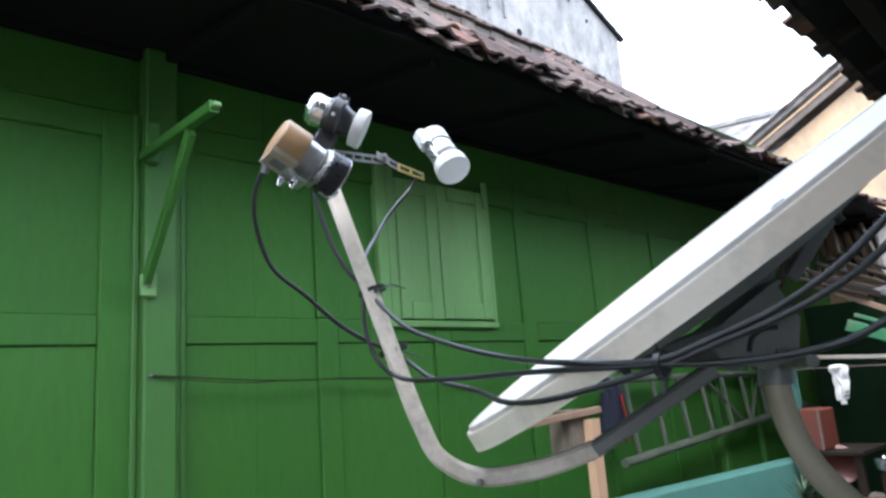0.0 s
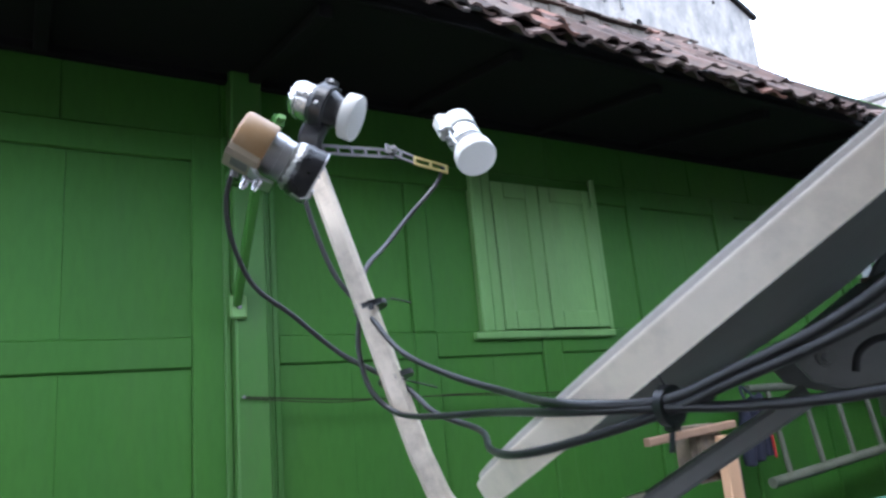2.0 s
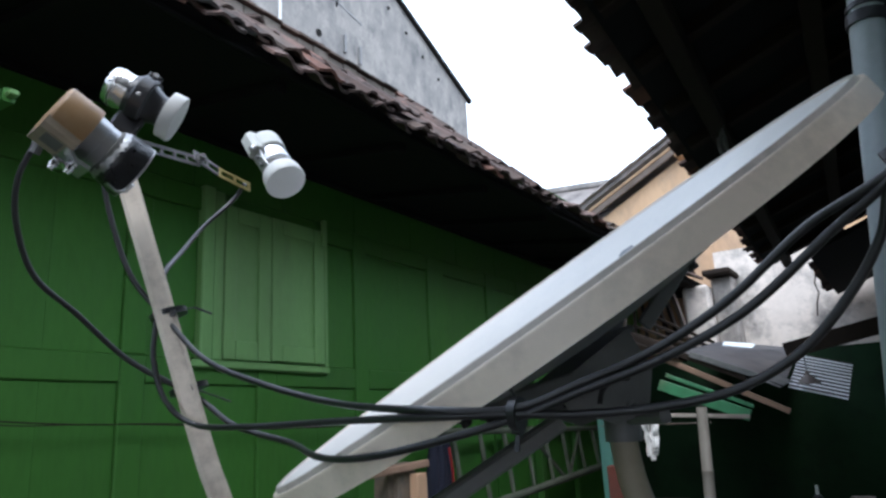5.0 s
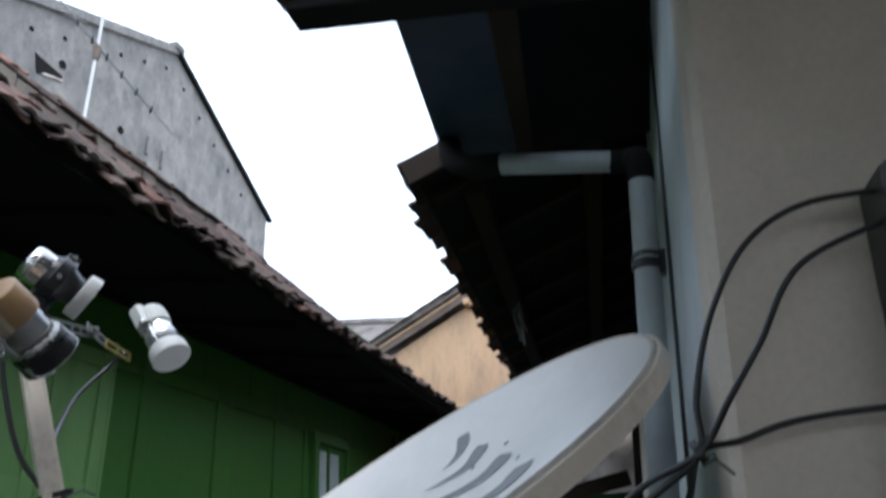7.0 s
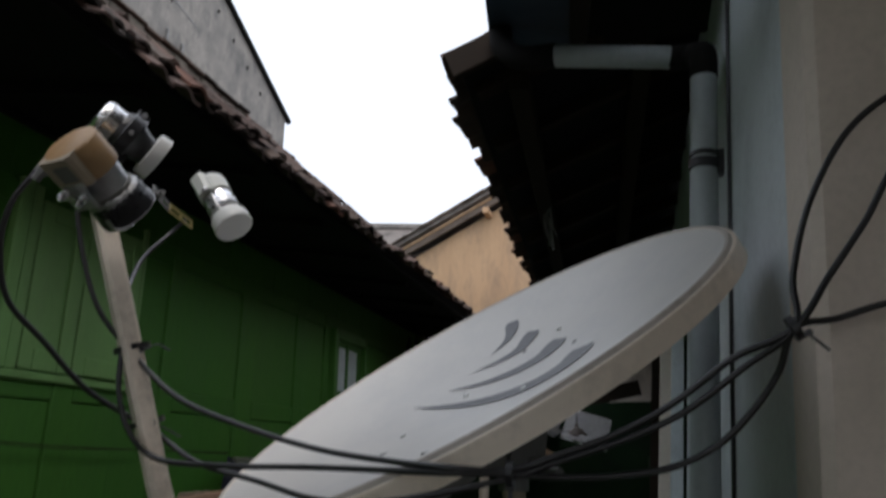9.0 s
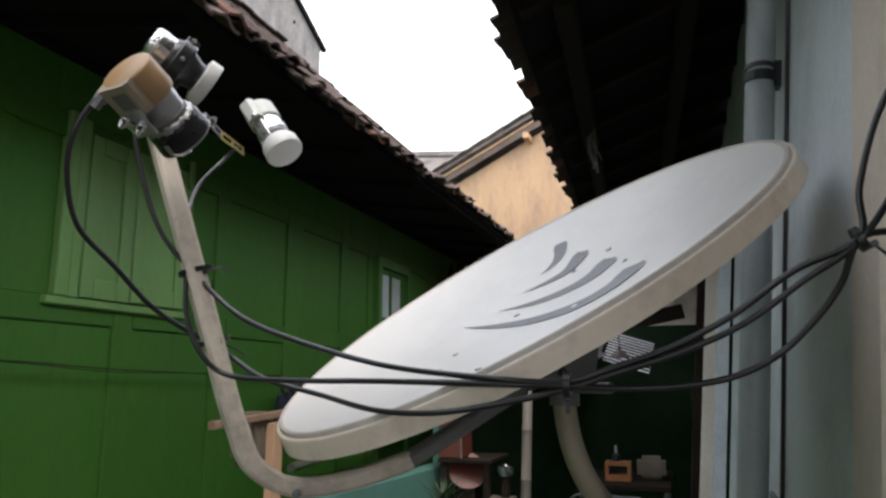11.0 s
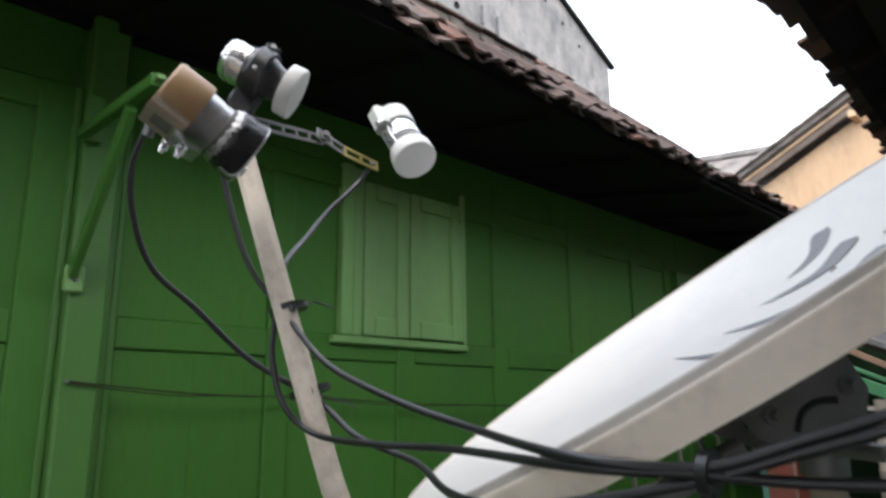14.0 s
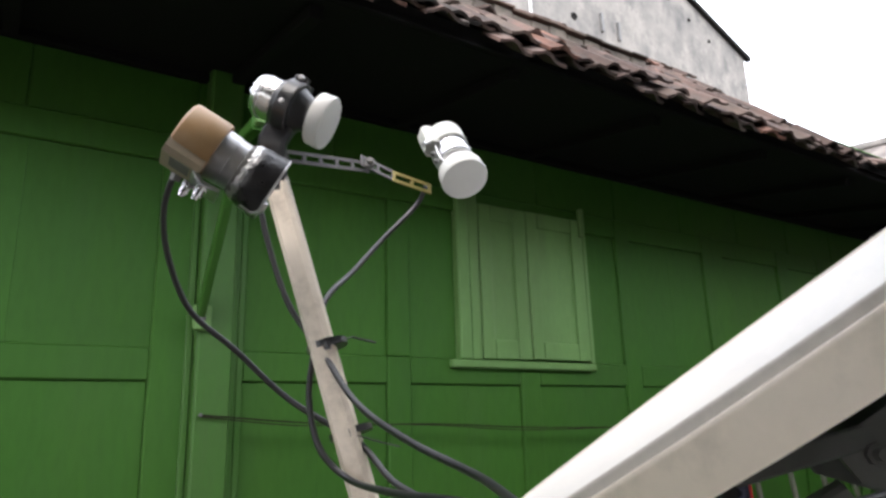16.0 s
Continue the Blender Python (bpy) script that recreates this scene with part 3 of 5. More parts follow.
def antenna():
    a = empty("television_antenna", "thin white antenna mast standing behind the tile roof", "antenna")
    part("mast", tube([(6.38, 7.06, -0.02), (6.38, 7.06, 8.60)], 0.020, 8), WHITE_PL, a)
    lo, hi = Vector((7.10, 6.27, 6.95)), Vector((6.0, 7.41, 8.62))
    c = lo.lerp(hi, 0.655)
    part("clamp", lathe((6.38, 7.06, c.z - 0.20), (0, 0, 1), [(0, 0.03), (0.05, 0.05), (0.22, 0.055), (0.24, 0.03), (0.24, 0)], 8), OLD_WOOD, a)
    part("boom", tube([lo, hi], 0.012, 6), STEEL, a)
    part("boom", tube([lo.lerp(hi, 0.22) + Vector((0.03, 0.03, 0)), lo.lerp(hi, 0.80) + Vector((0.03, 0.03, 0))], 0.009, 6), STEEL, a)
    for i in range(6):
        q = lo.lerp(hi, 0.2 + i * 0.13)
        part("insulator", tube([q + Vector((-0.03, -0.03, 0)), q + Vector((0.06, 0.06, 0))], 0.020, 6), BLACK_PL, a)
    for s, w in ((0.99, 0.30), (0.93, 0.12), (0.90, 0.13), (0.87, 0.14)):
        q = lo.lerp(hi, s)
        part("element", tube([q + Vector((-0.8, 0.6, 0)) * w, q + Vector((0.8, -0.6, 0)) * w], 0.007, 5), ALU, a)


antenna()


def far_house():
    h = empty("tan_house", "tan plastered house with a tiled gable at the alley end", "house")
    x = 9.6
    # rake line runs up to the right
    vs = []
    for xx in (x, x + 4):
        vs += [(xx, 0.2, 0), (xx, 5.2, 0), (xx, 5.2, 3.9), (xx, 4.07, 4.35), (xx, 2.78, 5.02), (xx, 0.2, 6.3)]
    part("wall", mesh_from("wall", vs, [(0, 5, 4, 3, 2, 1), (6, 7, 8, 9, 10, 11), (0, 1, 7, 6), (1, 2, 8, 7), (2, 3, 9, 8), (3, 4, 10, 9), (4, 5, 11, 10), (5, 0, 6, 11)]), TAN_WALL, h)
    part("verge_board", sweep([(x - 0.12, 4.6, 4.20), (x - 0.12, 0.2, 6.42)], rect(0.04, 0.10, 0.005)), OLD_WOOD, h)
    part("verge_strip", sweep([(x - 0.15, 4.6, 4.25), (x - 0.15, 2.75, 5.183)], rect(0.03, 0.035, 0.004)), TAN_WALL, h, "pale strip on the verge")
    part("roof", sweep([(x + 1.7, 5.0, 4.14), (x + 1.7, 0.2, 6.56)], rect(3.8, 0.05, 0.005)), GREY_TILE, h, "greyed roof tiles")
    for i in range(17):
        q = Vector((x - 0.16, 4.95 - i * 0.28, 4.19 + i * 0.1412))
        part("verge_tile", sweep([q, q + Vector((0, -0.30, 0.165))], [(0.13 * math.cos(a), 0.045 * math.sin(a)) for a in (0, 0.8, 1.57, 2.3, 3.14)]), GREY_TILE, h)
    part("rafter_end", beam((x - 0.28, 2.95, 4.90), (x + 0.05, 2.95, 4.90), 0.08, 0.08), TAN_WALL, h)
    part("side_roof", mesh_from("side_roof", [(9.62, 6.6, 4.35), (9.62, 3.6, 4.35), (11.0, 3.6, 5.22), (11.0, 6.6, 5.50), (9.62, 6.6, 4.29), (9.62, 3.6, 4.29), (11.0, 3.6, 5.16), (11.0, 6.6, 5.44)], [(0, 1, 2, 3), (7, 6, 5, 4), (0, 4, 5, 1), (1, 5, 6, 2), (2, 6, 7, 3), (3, 7, 4, 0)]), GREY_TILE, h, "grey tiled side roof")
    part("ridge", sweep([(11.0, 6.6, 5.50), (11.0, 3.6, 5.22)], rect(0.2, 0.10, 0.02)), CONCRETE, h, "grey mortared roof ridge")


far_house()

plaster = obj("wall_old_plaster", box(9.0, 9.15, 0.2, 2.65, 0, 3.45), PLASTER)
tagged(plaster, "stained pale plaster wall behind the shed", "wall", kind="structure")
pillar = obj("wall_plaster_pillar", box(8.55, 8.99, 2.66, 2.95, 0, 3.02, 0.03), PLASTER)
tagged(pillar, "rough peeling plaster pillar", "wall", kind="structure")
obj("stained_return", box(8.70, 8.99, 2.43, 2.658, 0, 3.10, 0.02), GREY_PLASTER, pillar, "darker grey return of the pillar")
obj("capping", box(8.52, 8.99, 2.40, 2.70, 3.102, 3.17, 0.015), DARK_WOOD, pillar, "dark capping board")
crack = [(8.998, 1.63, 3.04), (8.998, 1.66, 2.93), (8.998, 1.635, 2.82), (8.998, 1.67, 2.72), (8.998, 1.69, 2.58)]
obj("crack", tube(crack, 0.008, 5), DARK_WOOD, plaster, "dark crack in the plaster")

# ---- the right-hand house: it leans back a little ----
NEAR = Matrix.Translation((-0.05, 0.035, 0.008))
standing = set(scene.objects)
LEANING = Matrix.Translation((0, 0.9, 1.6)) @ Matrix.Rotation(radians(5.4), 4, "X") @ Matrix.Translation((0, -0.9, -1.6))
side = obj("wall_side", box(1.262, 9.0, 0.70, 0.888, -0.3, 3.2, 0.0), PALE_PAINT, m=LEANING)
tagged(side, "pale blue-grey painted side wall", "wall", kind="structure")
front = obj("wall_front", box(1.25, 1.40, -3.0, 0.892, -0.3, 3.2, 0.012), CREAM, m=LEANING)
tagged(front, "cream painted house wall in shade", "wall", kind="structure")


def drain_pipe():
    p = empty("drain_pipe", "grey plastic rain pipe with a dark clamp", "drain pipe", m=LEANING)
    part("upright", lathe((2.045, 0.943, -0.2), (0, 0, 1), [(0, 0.031), (2.71, 0.031), (2.71, 0)], 24), PVC, p)
    back_up = LEANING.inverted()
    run = [back_up @ Vector(q) for q in ((2.16, 0.895, 2.632), (2.115, 1.235, 2.665))]
    part("elbow", tube(spline([(2.045, 0.943, 2.50), (2.05, 0.945, 2.565), run[0] + Vector((-0.02, -0.03, -0.01)), run[0] + Vector((0, 0.02, 0))], 5), 0.033, 16), SHADE_BLACK, p, "black pipe elbow")
    part("cross_pipe", tube(run, 0.030, 20), PVC, p)
    part("elbow", tube(spline([run[1] + Vector((0, -0.02, 0)), run[1] + Vector((0.01, 0.07, 0.005)), run[1] + Vector((0.03, 0.13, 0.05)), run[1] + Vector((0.05, 0.15, 0.12))], 5), 0.033, 16), SHADE_BLACK, p, "black pipe elbow")
    part("clamp", lathe((2.045, 0.943, 2.262), (0, 0, 1), [(0, 0.036), (0.022, 0.036), (0.022, 0.0)], 20), BLACK_PL, p)
    part("clamp", lathe((2.045, 0.943, 2.29), (0.1, 0, 1), [(0, 0.035), (0.010, 0.035), (0.010, 0.0)], 20), BLACK_PL, p)
    part("clamp_ear", box(2.03, 2.06, 0.90, 0.92, 2.25, 2.31), BLACK_PL, p)


drain_pipe()
line_cable = empty("wall_cable", "thin dark cable running down beside the rain pipe", "cable", m=LEANING)
part("cable", tube([(1.985, 0.895, 0.0), (1.985, 0.895, 3.0)], 0.0045, 8), CABLE, line_cable)


def posts():
    for x, y1, w, mt, nm, lb in ((4.2, 0.990, 0.085, POST_CREAM, "door_post", "cream painted timber door post"), (3.67, 0.952, 0.050, PALE_PAINT, "frame_post", "pale grey painted frame post")):
        e = empty(nm, lb, "post", m=LEANING)
        part("post_body", box(x, x + 0.09, y1 - w, y1, -0.2, 2.3, 0.004), mt, e)
        part("rear_strip", box(x + 0.02, x + 0.09, 0.889, y1 - w - 0.002, -0.2, 2.3, 0.003), SHADED_GREEN, e, "dark green board")
    e = empty("door_leaf_edge", "dark timber door edge beside the posts", "door", m=LEANING)
    part("board", box(4.35, 4.42, 0.89, 1.030, -0.2, 2.3, 0.004), DARK_WOOD, e)


posts()

SKEW = 0.055
# roof decks below get their underside shade from the near black colour
roof_s = roof_slab("roof_alley_end", 6.6, 8.95, 1.44, 2.79, -1.6, 4.0, 0.04, SHADE_BLACK, "lower set back end of the alley roof")
roof_r = roof_slab("roof_right_house", 2.42, 7.34, 1.566, 2.885, -1.6, 4.1, 0.04, SHADE_BLACK, "clay tile roof, underside coloured near black for shade", SKEW)
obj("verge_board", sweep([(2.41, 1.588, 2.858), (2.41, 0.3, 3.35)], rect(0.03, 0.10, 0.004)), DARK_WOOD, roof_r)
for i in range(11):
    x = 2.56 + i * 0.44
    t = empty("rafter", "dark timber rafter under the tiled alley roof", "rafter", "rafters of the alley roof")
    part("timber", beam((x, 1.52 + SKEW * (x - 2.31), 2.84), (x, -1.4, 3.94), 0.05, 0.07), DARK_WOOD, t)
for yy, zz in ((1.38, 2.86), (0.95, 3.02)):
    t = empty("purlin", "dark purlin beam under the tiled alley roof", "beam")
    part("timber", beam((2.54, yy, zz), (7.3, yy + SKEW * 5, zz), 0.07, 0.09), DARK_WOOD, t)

# filler boards, near black in place of the shaded gap above the porch beam
infill = obj("porch_gable_boards", mesh_from("boards", [(x, y, z) for x in (1.275, 1.30) for y, z in ((1.45, 2.585), (0.30, 2.42), (0.30, 3.02), (1.45, 2.64))], [(0, 1, 2, 3), (7, 6, 5, 4), (0, 4, 5, 1), (1, 5, 6, 2), (2, 6, 7, 3), (3, 7, 4, 0)]), SHADE_BLACK)
tagged(infill, "near black boards added to fill the porch gable's shade", "trim", kind="structure")
# ceiling between the roofs, its darkness is shade put into the colour
soffit = obj("ceiling_eave_boards", box(1.30, 2.60, -1.4, 1.20, 2.97, 3.0), SHADE_BLACK)
tagged(soffit, "ceiling boards coloured near black for the shade between the two roofs", "ceiling", kind="structure")
# corners with x below 1 lie out of view, placed to shade the walls
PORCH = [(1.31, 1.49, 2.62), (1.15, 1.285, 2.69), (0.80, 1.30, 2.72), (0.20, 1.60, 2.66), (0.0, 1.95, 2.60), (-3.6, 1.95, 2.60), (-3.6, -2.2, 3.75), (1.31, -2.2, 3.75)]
roof_n = obj("roof_porch", mesh_from("roof_porch", PORCH + [(x, y, z + 0.04) for x, y, z in PORCH], [tuple(range(7, -1, -1)), tuple(range(8, 16))] + [(k, (k + 1) % 8, (k + 1) % 8 + 8, k + 8) for k in range(8)]), SHADE_BLACK)
tagged(roof_n, "old clay tile porch roof, near black for shade, extended out of view", "roof", kind="structure")
# unseen ceiling, added to keep sky light off the cream wall's top
porch_ceiling = obj("ceiling_porch", box(-3.6, 1.245, -3.0, 0.84, 2.63, 2.67), SHADE_BLACK)
tagged(porch_ceiling, "unseen board ceiling added to shade the cream wall", "ceiling", kind="structure")
# added wall behind the camera, never seen, limits light from the horizon
wall_rear = obj("wall_rear", box(-8.2, -8.0, -6.0, 6.0, 0, 1.3), CREAM)
tagged(wall_rear, "unseen cream wall added to hold back low light", "wall", kind="structure")
# second unseen wall, shuts out light from the porch's far side
wall_porch = obj("wall_porch_rear", box(-5.0, 1.25, -3.2, -3.0, -0.1, 4.0), CREAM)
tagged(wall_porch, "unseen cream wall added to close the porch against light", "wall", kind="structure")
porch_beam = empty("porch_beam", "dark timber verge beam under the porch tiles", "beam")
part("timber", beam((1.30, 1.44, 2.573), (1.30, 0.62, 2.448), 0.06, 0.06), SHADE_BLACK, porch_beam)
part("timber", beam((1.27, 1.40, 2.62), (1.27, -1.0, 3.33), 0.05, 0.09), SHADE_BLACK, porch_beam)
gut = empty("gutter", "blue-grey sheet metal gutter under the porch edge", "gutter")
part("trough", mesh_from("trough", [(1.33, 1.27, 2.545), (2.40, 1.446, 2.89), (2.40, 1.17, 2.86), (1.33, 1.06, 2.52), (1.33, 1.27, 2.60), (2.40, 1.446, 2.945), (2.40, 1.17, 2.92), (1.33, 1.06, 2.58)], [(0, 1, 2, 3), (4, 7, 6, 5), (0, 4, 5, 1), (1, 5, 6, 2), (2, 6, 7, 3), (3, 7, 4, 0)]), BLUE_SHEET, gut)
part("hanger", beam((1.33, 1.08, 2.53), (2.40, 1.17, 2.865), 0.05, 0.06), DARK_WOOD, gut)


def meter_box():
    b = empty("wall_box", "black metal box on the cream wall", "box", m=LEANING)
    part("case", box(1.16, 1.248, 0.30, 0.722, 1.55, 2.045, 0.006), BLACK_PL, b)
    part("lid", box(1.15, 1.159, 0.31, 0.712, 1.56, 2.035, 0.003), BLACK_PL, b)


meter_box()


# ---- the satellite dish ----
C = Vector((1.5483, 1.3304, 1.7830))
N = Vector((-0.3926, 0.3861, 0.8347)).normalized()
H = Vector((-0.8959, -0.3657, -0.2523)).normalized()
V = N.cross(H).normalized()
DA, DB, DEPTH = 0.411, 0.447, 0.082


def on_face(h, v, lift=0.0):
    r2 = (h / DA) ** 2 + (v / DB) ** 2
    return C + H * h + V * v + N * (-DEPTH * (1 - min(1.0, r2)) + lift)


def satellite_dish():
    d = empty("satellite_dish", "pale grey satellite dish with a beige rim on a bent mast", "satellite dish")
    seg, rows = 96, 16
    bm = bmesh.new()
    centre = bm.verts.new(on_face(0, 0))
    rings = []
    for r in range(1, rows + 1):
        k = r / rows
        rings.append([bm.verts.new(on_face(DA * k * math.cos(a), DB * k * math.sin(a))) for a in (2 * math.pi * i / seg for i in range(seg))])
    for i in range(seg):
        bm.faces.new((centre, rings[0][i], rings[0][(i + 1) % seg]))
    for a, b in zip(rings, rings[1:]):
        for i in range(seg):
            bm.faces.new((a[i], b[i], b[(i + 1) % seg], a[(i + 1) % seg]))
    part("reflector", smooth(bm), DISH, d)
    # rim: a rounded lip, then a skirt that turns back
    bm = bmesh.new()
    prof = [(-0.006, -0.0010), (-0.002, 0.0008), (0.0002, 0.0004), (0.0012, -0.0010), (0.0020, -0.0045), (0.0030, -0.0056), (0.0064, -0.0050), (0.0080, -0.0056), (0.0090, -0.0080), (0.0112, -0.0315), (0.0118, -0.0330), (0.009, -0.0330), (0.004, -0.014), (-0.008, -0.009)]
    prev = first = None
    loops = []
    for i in range(seg):
        a = 2 * math.pi * i / seg
        out = (H * math.cos(a) * DB + V * math.sin(a) * DA).normalized()
        base = C + H * DA * math.cos(a) + V * DB * math.sin(a)
        loops.append([bm.verts.new(base + out * o + N * n) for o, n in prof])
    for i in range(seg):
        p, q = loops[i], loops[(i + 1) % seg]
        for k in range(len(prof)):
            k2 = (k + 1) % len(prof)
            bm.faces.new((p[k], p[k2], q[k2], q[k])).material_index = 1 if k < 5 else 0
    bmesh.ops.recalc_face_normals(bm, faces=bm.faces)
    part("rim", smooth(bm, 50), DISH_RIM, d, "beige rolled rim with a grey step").data.materials.append(DISH_STEP)
    # back shell
    bm = bmesh.new()
    centre = bm.verts.new(on_face(0, 0, -0.006))
    rings = []
    for r in range(1, rows + 1):
        k = r / rows
        rings.append([bm.verts.new(on_face(DA * k * math.cos(a), DB * k * math.sin(a), -0.006)) for a in (2 * math.pi * i / seg for i in range(seg))])
    for i in range(seg):
        bm.faces.new((centre, rings[0][(i + 1) % seg], rings[0][i]))
    for a, b in zip(rings, rings[1:]):
        for i in range(seg):
            bm.faces.new((a[i], a[(i + 1) % seg], b[(i + 1) % seg], b[i]))
    part("back_shell", smooth(bm), DISH_BACK, d, "dull grey back of the reflector")
    # printed sweeps on the face
    strokes = (
        [(-0.209, 0.056), (-0.218, 0.089), (-0.240, 0.114), (-0.280, 0.134)],
        [(-0.179, 0.007), (-0.158, 0.062), (-0.155, 0.104), (-0.186, 0.148)],
        [(-0.155, -0.051), (-0.103, 0.009), (-0.063, 0.074), (-0.054, 0.122), (-0.071, 0.163)],
        [(-0.157, -0.124), (-0.078, -0.064), (0.002, -0.001), (0.064, 0.064), (0.080, 0.124), (0.054, 0.164)],
    )
    for i, st in enumerate(strokes):
        mid = spline([(h, v, 0) for h, v in st], 10)
        n = len(mid)
        wmax = (0.028, 0.034, 0.044, 0.056)[i]
        vs, fs = [], []
        for k, q in enumerate(mid):
            t = (mid[min(k + 1, n - 1)] - mid[max(k - 1, 0)]).normalized()
            s = Vector((-t.y, t.x, 0))
            u = k / (n - 1)
            w = wmax * min(1.0, u * 1.15 + 0.02) * (1 if u < 0.93 else 1 - 3.5 * (u - 0.93))
            for e in (-1, 0, 1):
                x = q + s * w * e * 0.55
                vs.append(on_face(x.x, x.y, 0.0015))
            if k:
                b = 3 * k
                fs += [(b - 3, b - 2, b + 1, b), (b - 2, b - 1, b + 2, b + 1)]
        part("printed_sweep", mesh_from("printed_sweep", vs, fs, True), LOGO, d, "grey printed sweep, worn")
    for h, v in ((-0.090, -0.030), (-0.036, -0.157), (0.053, 0.048), (-0.118, 0.179)):
        part("bolt", lathe(on_face(h, v, 0.0), N, [(0, 0.006), (0.0015, 0.006), (0.003, 0.004), (0.0035, 0)], 12), WHITE_PL, d)
    # mount behind the reflector
    B = on_face(0, 0, -0.02)
    down = (Vector((0, 0, -1)) - N * N.dot(Vector((0, 0, -1)))).normalized()
    across = N.cross(down)
    for s in (-1, 1):
        pl = bmesh.new()
        prof = [(-0.03, 0.0), (0.10, 0.0), (0.10, -0.035), (0.06, -0.085), (0.015, -0.10), (-0.025, -0.06)]
        a = [pl.verts.new(B + down * u + N * w + across * (s * 0.055)) for u, w in prof]
        b = [pl.verts.new(B + down * u + N * w + across * (s * 0.061)) for u, w in prof]
        pl.faces.new(a)
        pl.faces.new(b[::-1])
        for k in range(6):
            pl.faces.new((a[k], b[k], b[(k + 1) % 6], a[(k + 1) % 6]))
        mp = part("mount_plate", pl, STEEL, d, "dark grey slotted mount plate")
        for u, w in ((-0.008, -0.045), (0.075, -0.025), (0.030, -0.082)):
            part("bolt", lathe(B + down * u + N * w + across * (s * 0.058), across * s, [(0, 0.010), (0.009, 0.010), (0.009, 0.006), (0.022, 0.006), (0.022, 0)], 8), STEEL, mp)
        part("slot", sweep(spline([B + down * u + N * w + across * (s * 0.0585) for u, w in ((0.010, -0.050), (0.028, -0.040), (0.048, -0.040), (0.064, -0.052))], 4), rect(0.007, 0.012, 0.002), up=tuple(across)), BLACK_PL, mp)
    for u, w in ((-0.16, 0.07), (-0.16, -0.07), (0.19, 0.07), (0.19, -0.07)):
        q = on_face(0, 0) + down * u + across * w
        hv = Vector(((q - C).dot(H), (q - C).dot(V), 0))
        foot = on_face(hv.x, hv.y, -0.008)
        part("mount_rib", sweep([foot, B + down * (0.35 * u) + across * (w * 0.8) - N * 0.012], rect(0.020, 0.010, 0.002), up=tuple(across)), STEEL, d)
        part("rubber_foot", lathe(foot + N * 0.004, -N, [(0, 0.013), (0.010, 0.013), (0.014, 0.008), (0.022, 0.008), (0.022, 0)], 10), BLACK_PL, d, "black rubber foot and nut")
    part("back_plate", sweep([B + down * -0.04 - N * 0.004, B + down * 0.11 - N * 0.004], rect(0.118, 0.008, 0.002), up=tuple(N)), STEEL, d)
    head = Vector((1.63, 1.275, 1.60))
    part("mast_clamp", lathe(head + Vector((0, 0, -0.03)), (0.0, -0.02, 1), [(0, 0.025), (0.10, 0.025), (0.10, 0.0)], 20), STEEL, d)
    part("wing_bolt", tube([head + across * 0.03, head + across * 0.12], 0.009, 8), STEEL, d)
    part("mast", tube(spline([(1.632, 1.272, 1.72), (1.631, 1.277, 1.60), (1.625, 1.262, 1.50), (1.645, 1.225, 1.42), (1.72, 1.16, 1.345), (1.84, 1.06, 1.30), (1.95, 0.97, 1.285), (2.04, 0.91, 1.28)], 8), 0.019, 20), MAST, d, "dusty bent steel mast")
    part("wall_flange", box(1.98, 2.12, 0.915, 0.925, 1.18, 1.38, 0.003), STEEL, d)
    # feed arm
    arm = [B + down * 0.10 - N * 0.05, Vector((1.44, 1.48, 1.495)), Vector((1.38, 1.545, 1.472)), (1.318, 1.605, 1.468), (1.272, 1.64, 1.50), (1.252, 1.655, 1.55), (1.240, 1.668, 1.60), (1.215, 1.695, 1.72), (1.160, 1.757, 1.985)]
    part("feed_arm", sweep(spline(arm[1:8], 6) + [Vector(arm[8])], rect(0.026, 0.030, 0.005), up=tuple(across)), ARM, d, "beige square steel feed arm")
    # rear length of the arm in grey: the dish's shade is in its colour
    part("rear_bar", sweep([Vector(arm[0]), Vector(arm[1])], rect(0.022, 0.034, 0.004), up=tuple(across)), DISH_BACK, d, "steel rear bar of the arm, greyed for shade and dirt under the dish")
    part("bolt", lathe(Vector((1.304, 1.592, 1.462)), (-0.6, -0.75, 0.1), [(0, 0.006), (0.004, 0.006), (0.006, 0.003), (0.006, 0)], 10), STEEL, d)
    return d


satellite_dish()


def cable_tie(name_at, axis, r, tail):
    t = empty("cable_tie", "black plastic cable tie round the cables", "cable tie", "cable ties", at=(0, 0, 0))
    part("band", lathe(Vector(name_at) - Vector(axis).normalized() * 0.004, axis, [(0, r - 0.002), (0, r), (0.007, r), (0.007, r - 0.002)], 16), BLACK_PL, t)
    p = Vector(name_at)
    part("tail", sweep([p + Vector(q) for q in tail], rect(0.0045, 0.0015, 0.0003)), BLACK_PL, t)
    part("lock", sweep([p + Vector(tail[0]) - Vector(axis).normalized() * 0.004, p + Vector(tail[0]) + Vector(axis).normalized() * 0.004], rect(0.007, 0.006, 0.001)), BLACK_PL, t)
    return t


cable_tie((1.214, 1.707, 1.760), (0.039, -0.047, -0.205), 0.023, [(-0.010, -0.022, -0.002), (0.018, -0.026, 0.008), (0.050, -0.020, 0.004)])
cable_tie((1.236, 1.690, 1.665), (0.025, -0.027, -0.12), 0.024, [(-0.012, -0.020, 0.0), (0.020, -0.026, -0.010), (0.048, -0.020, -0.016)])
cable_tie((1.180, 1.200, 1.608), (0.0, 1, 0.05), 0.013, [(0, 0, 0.010), (-0.003, 0.003, 0.020)])
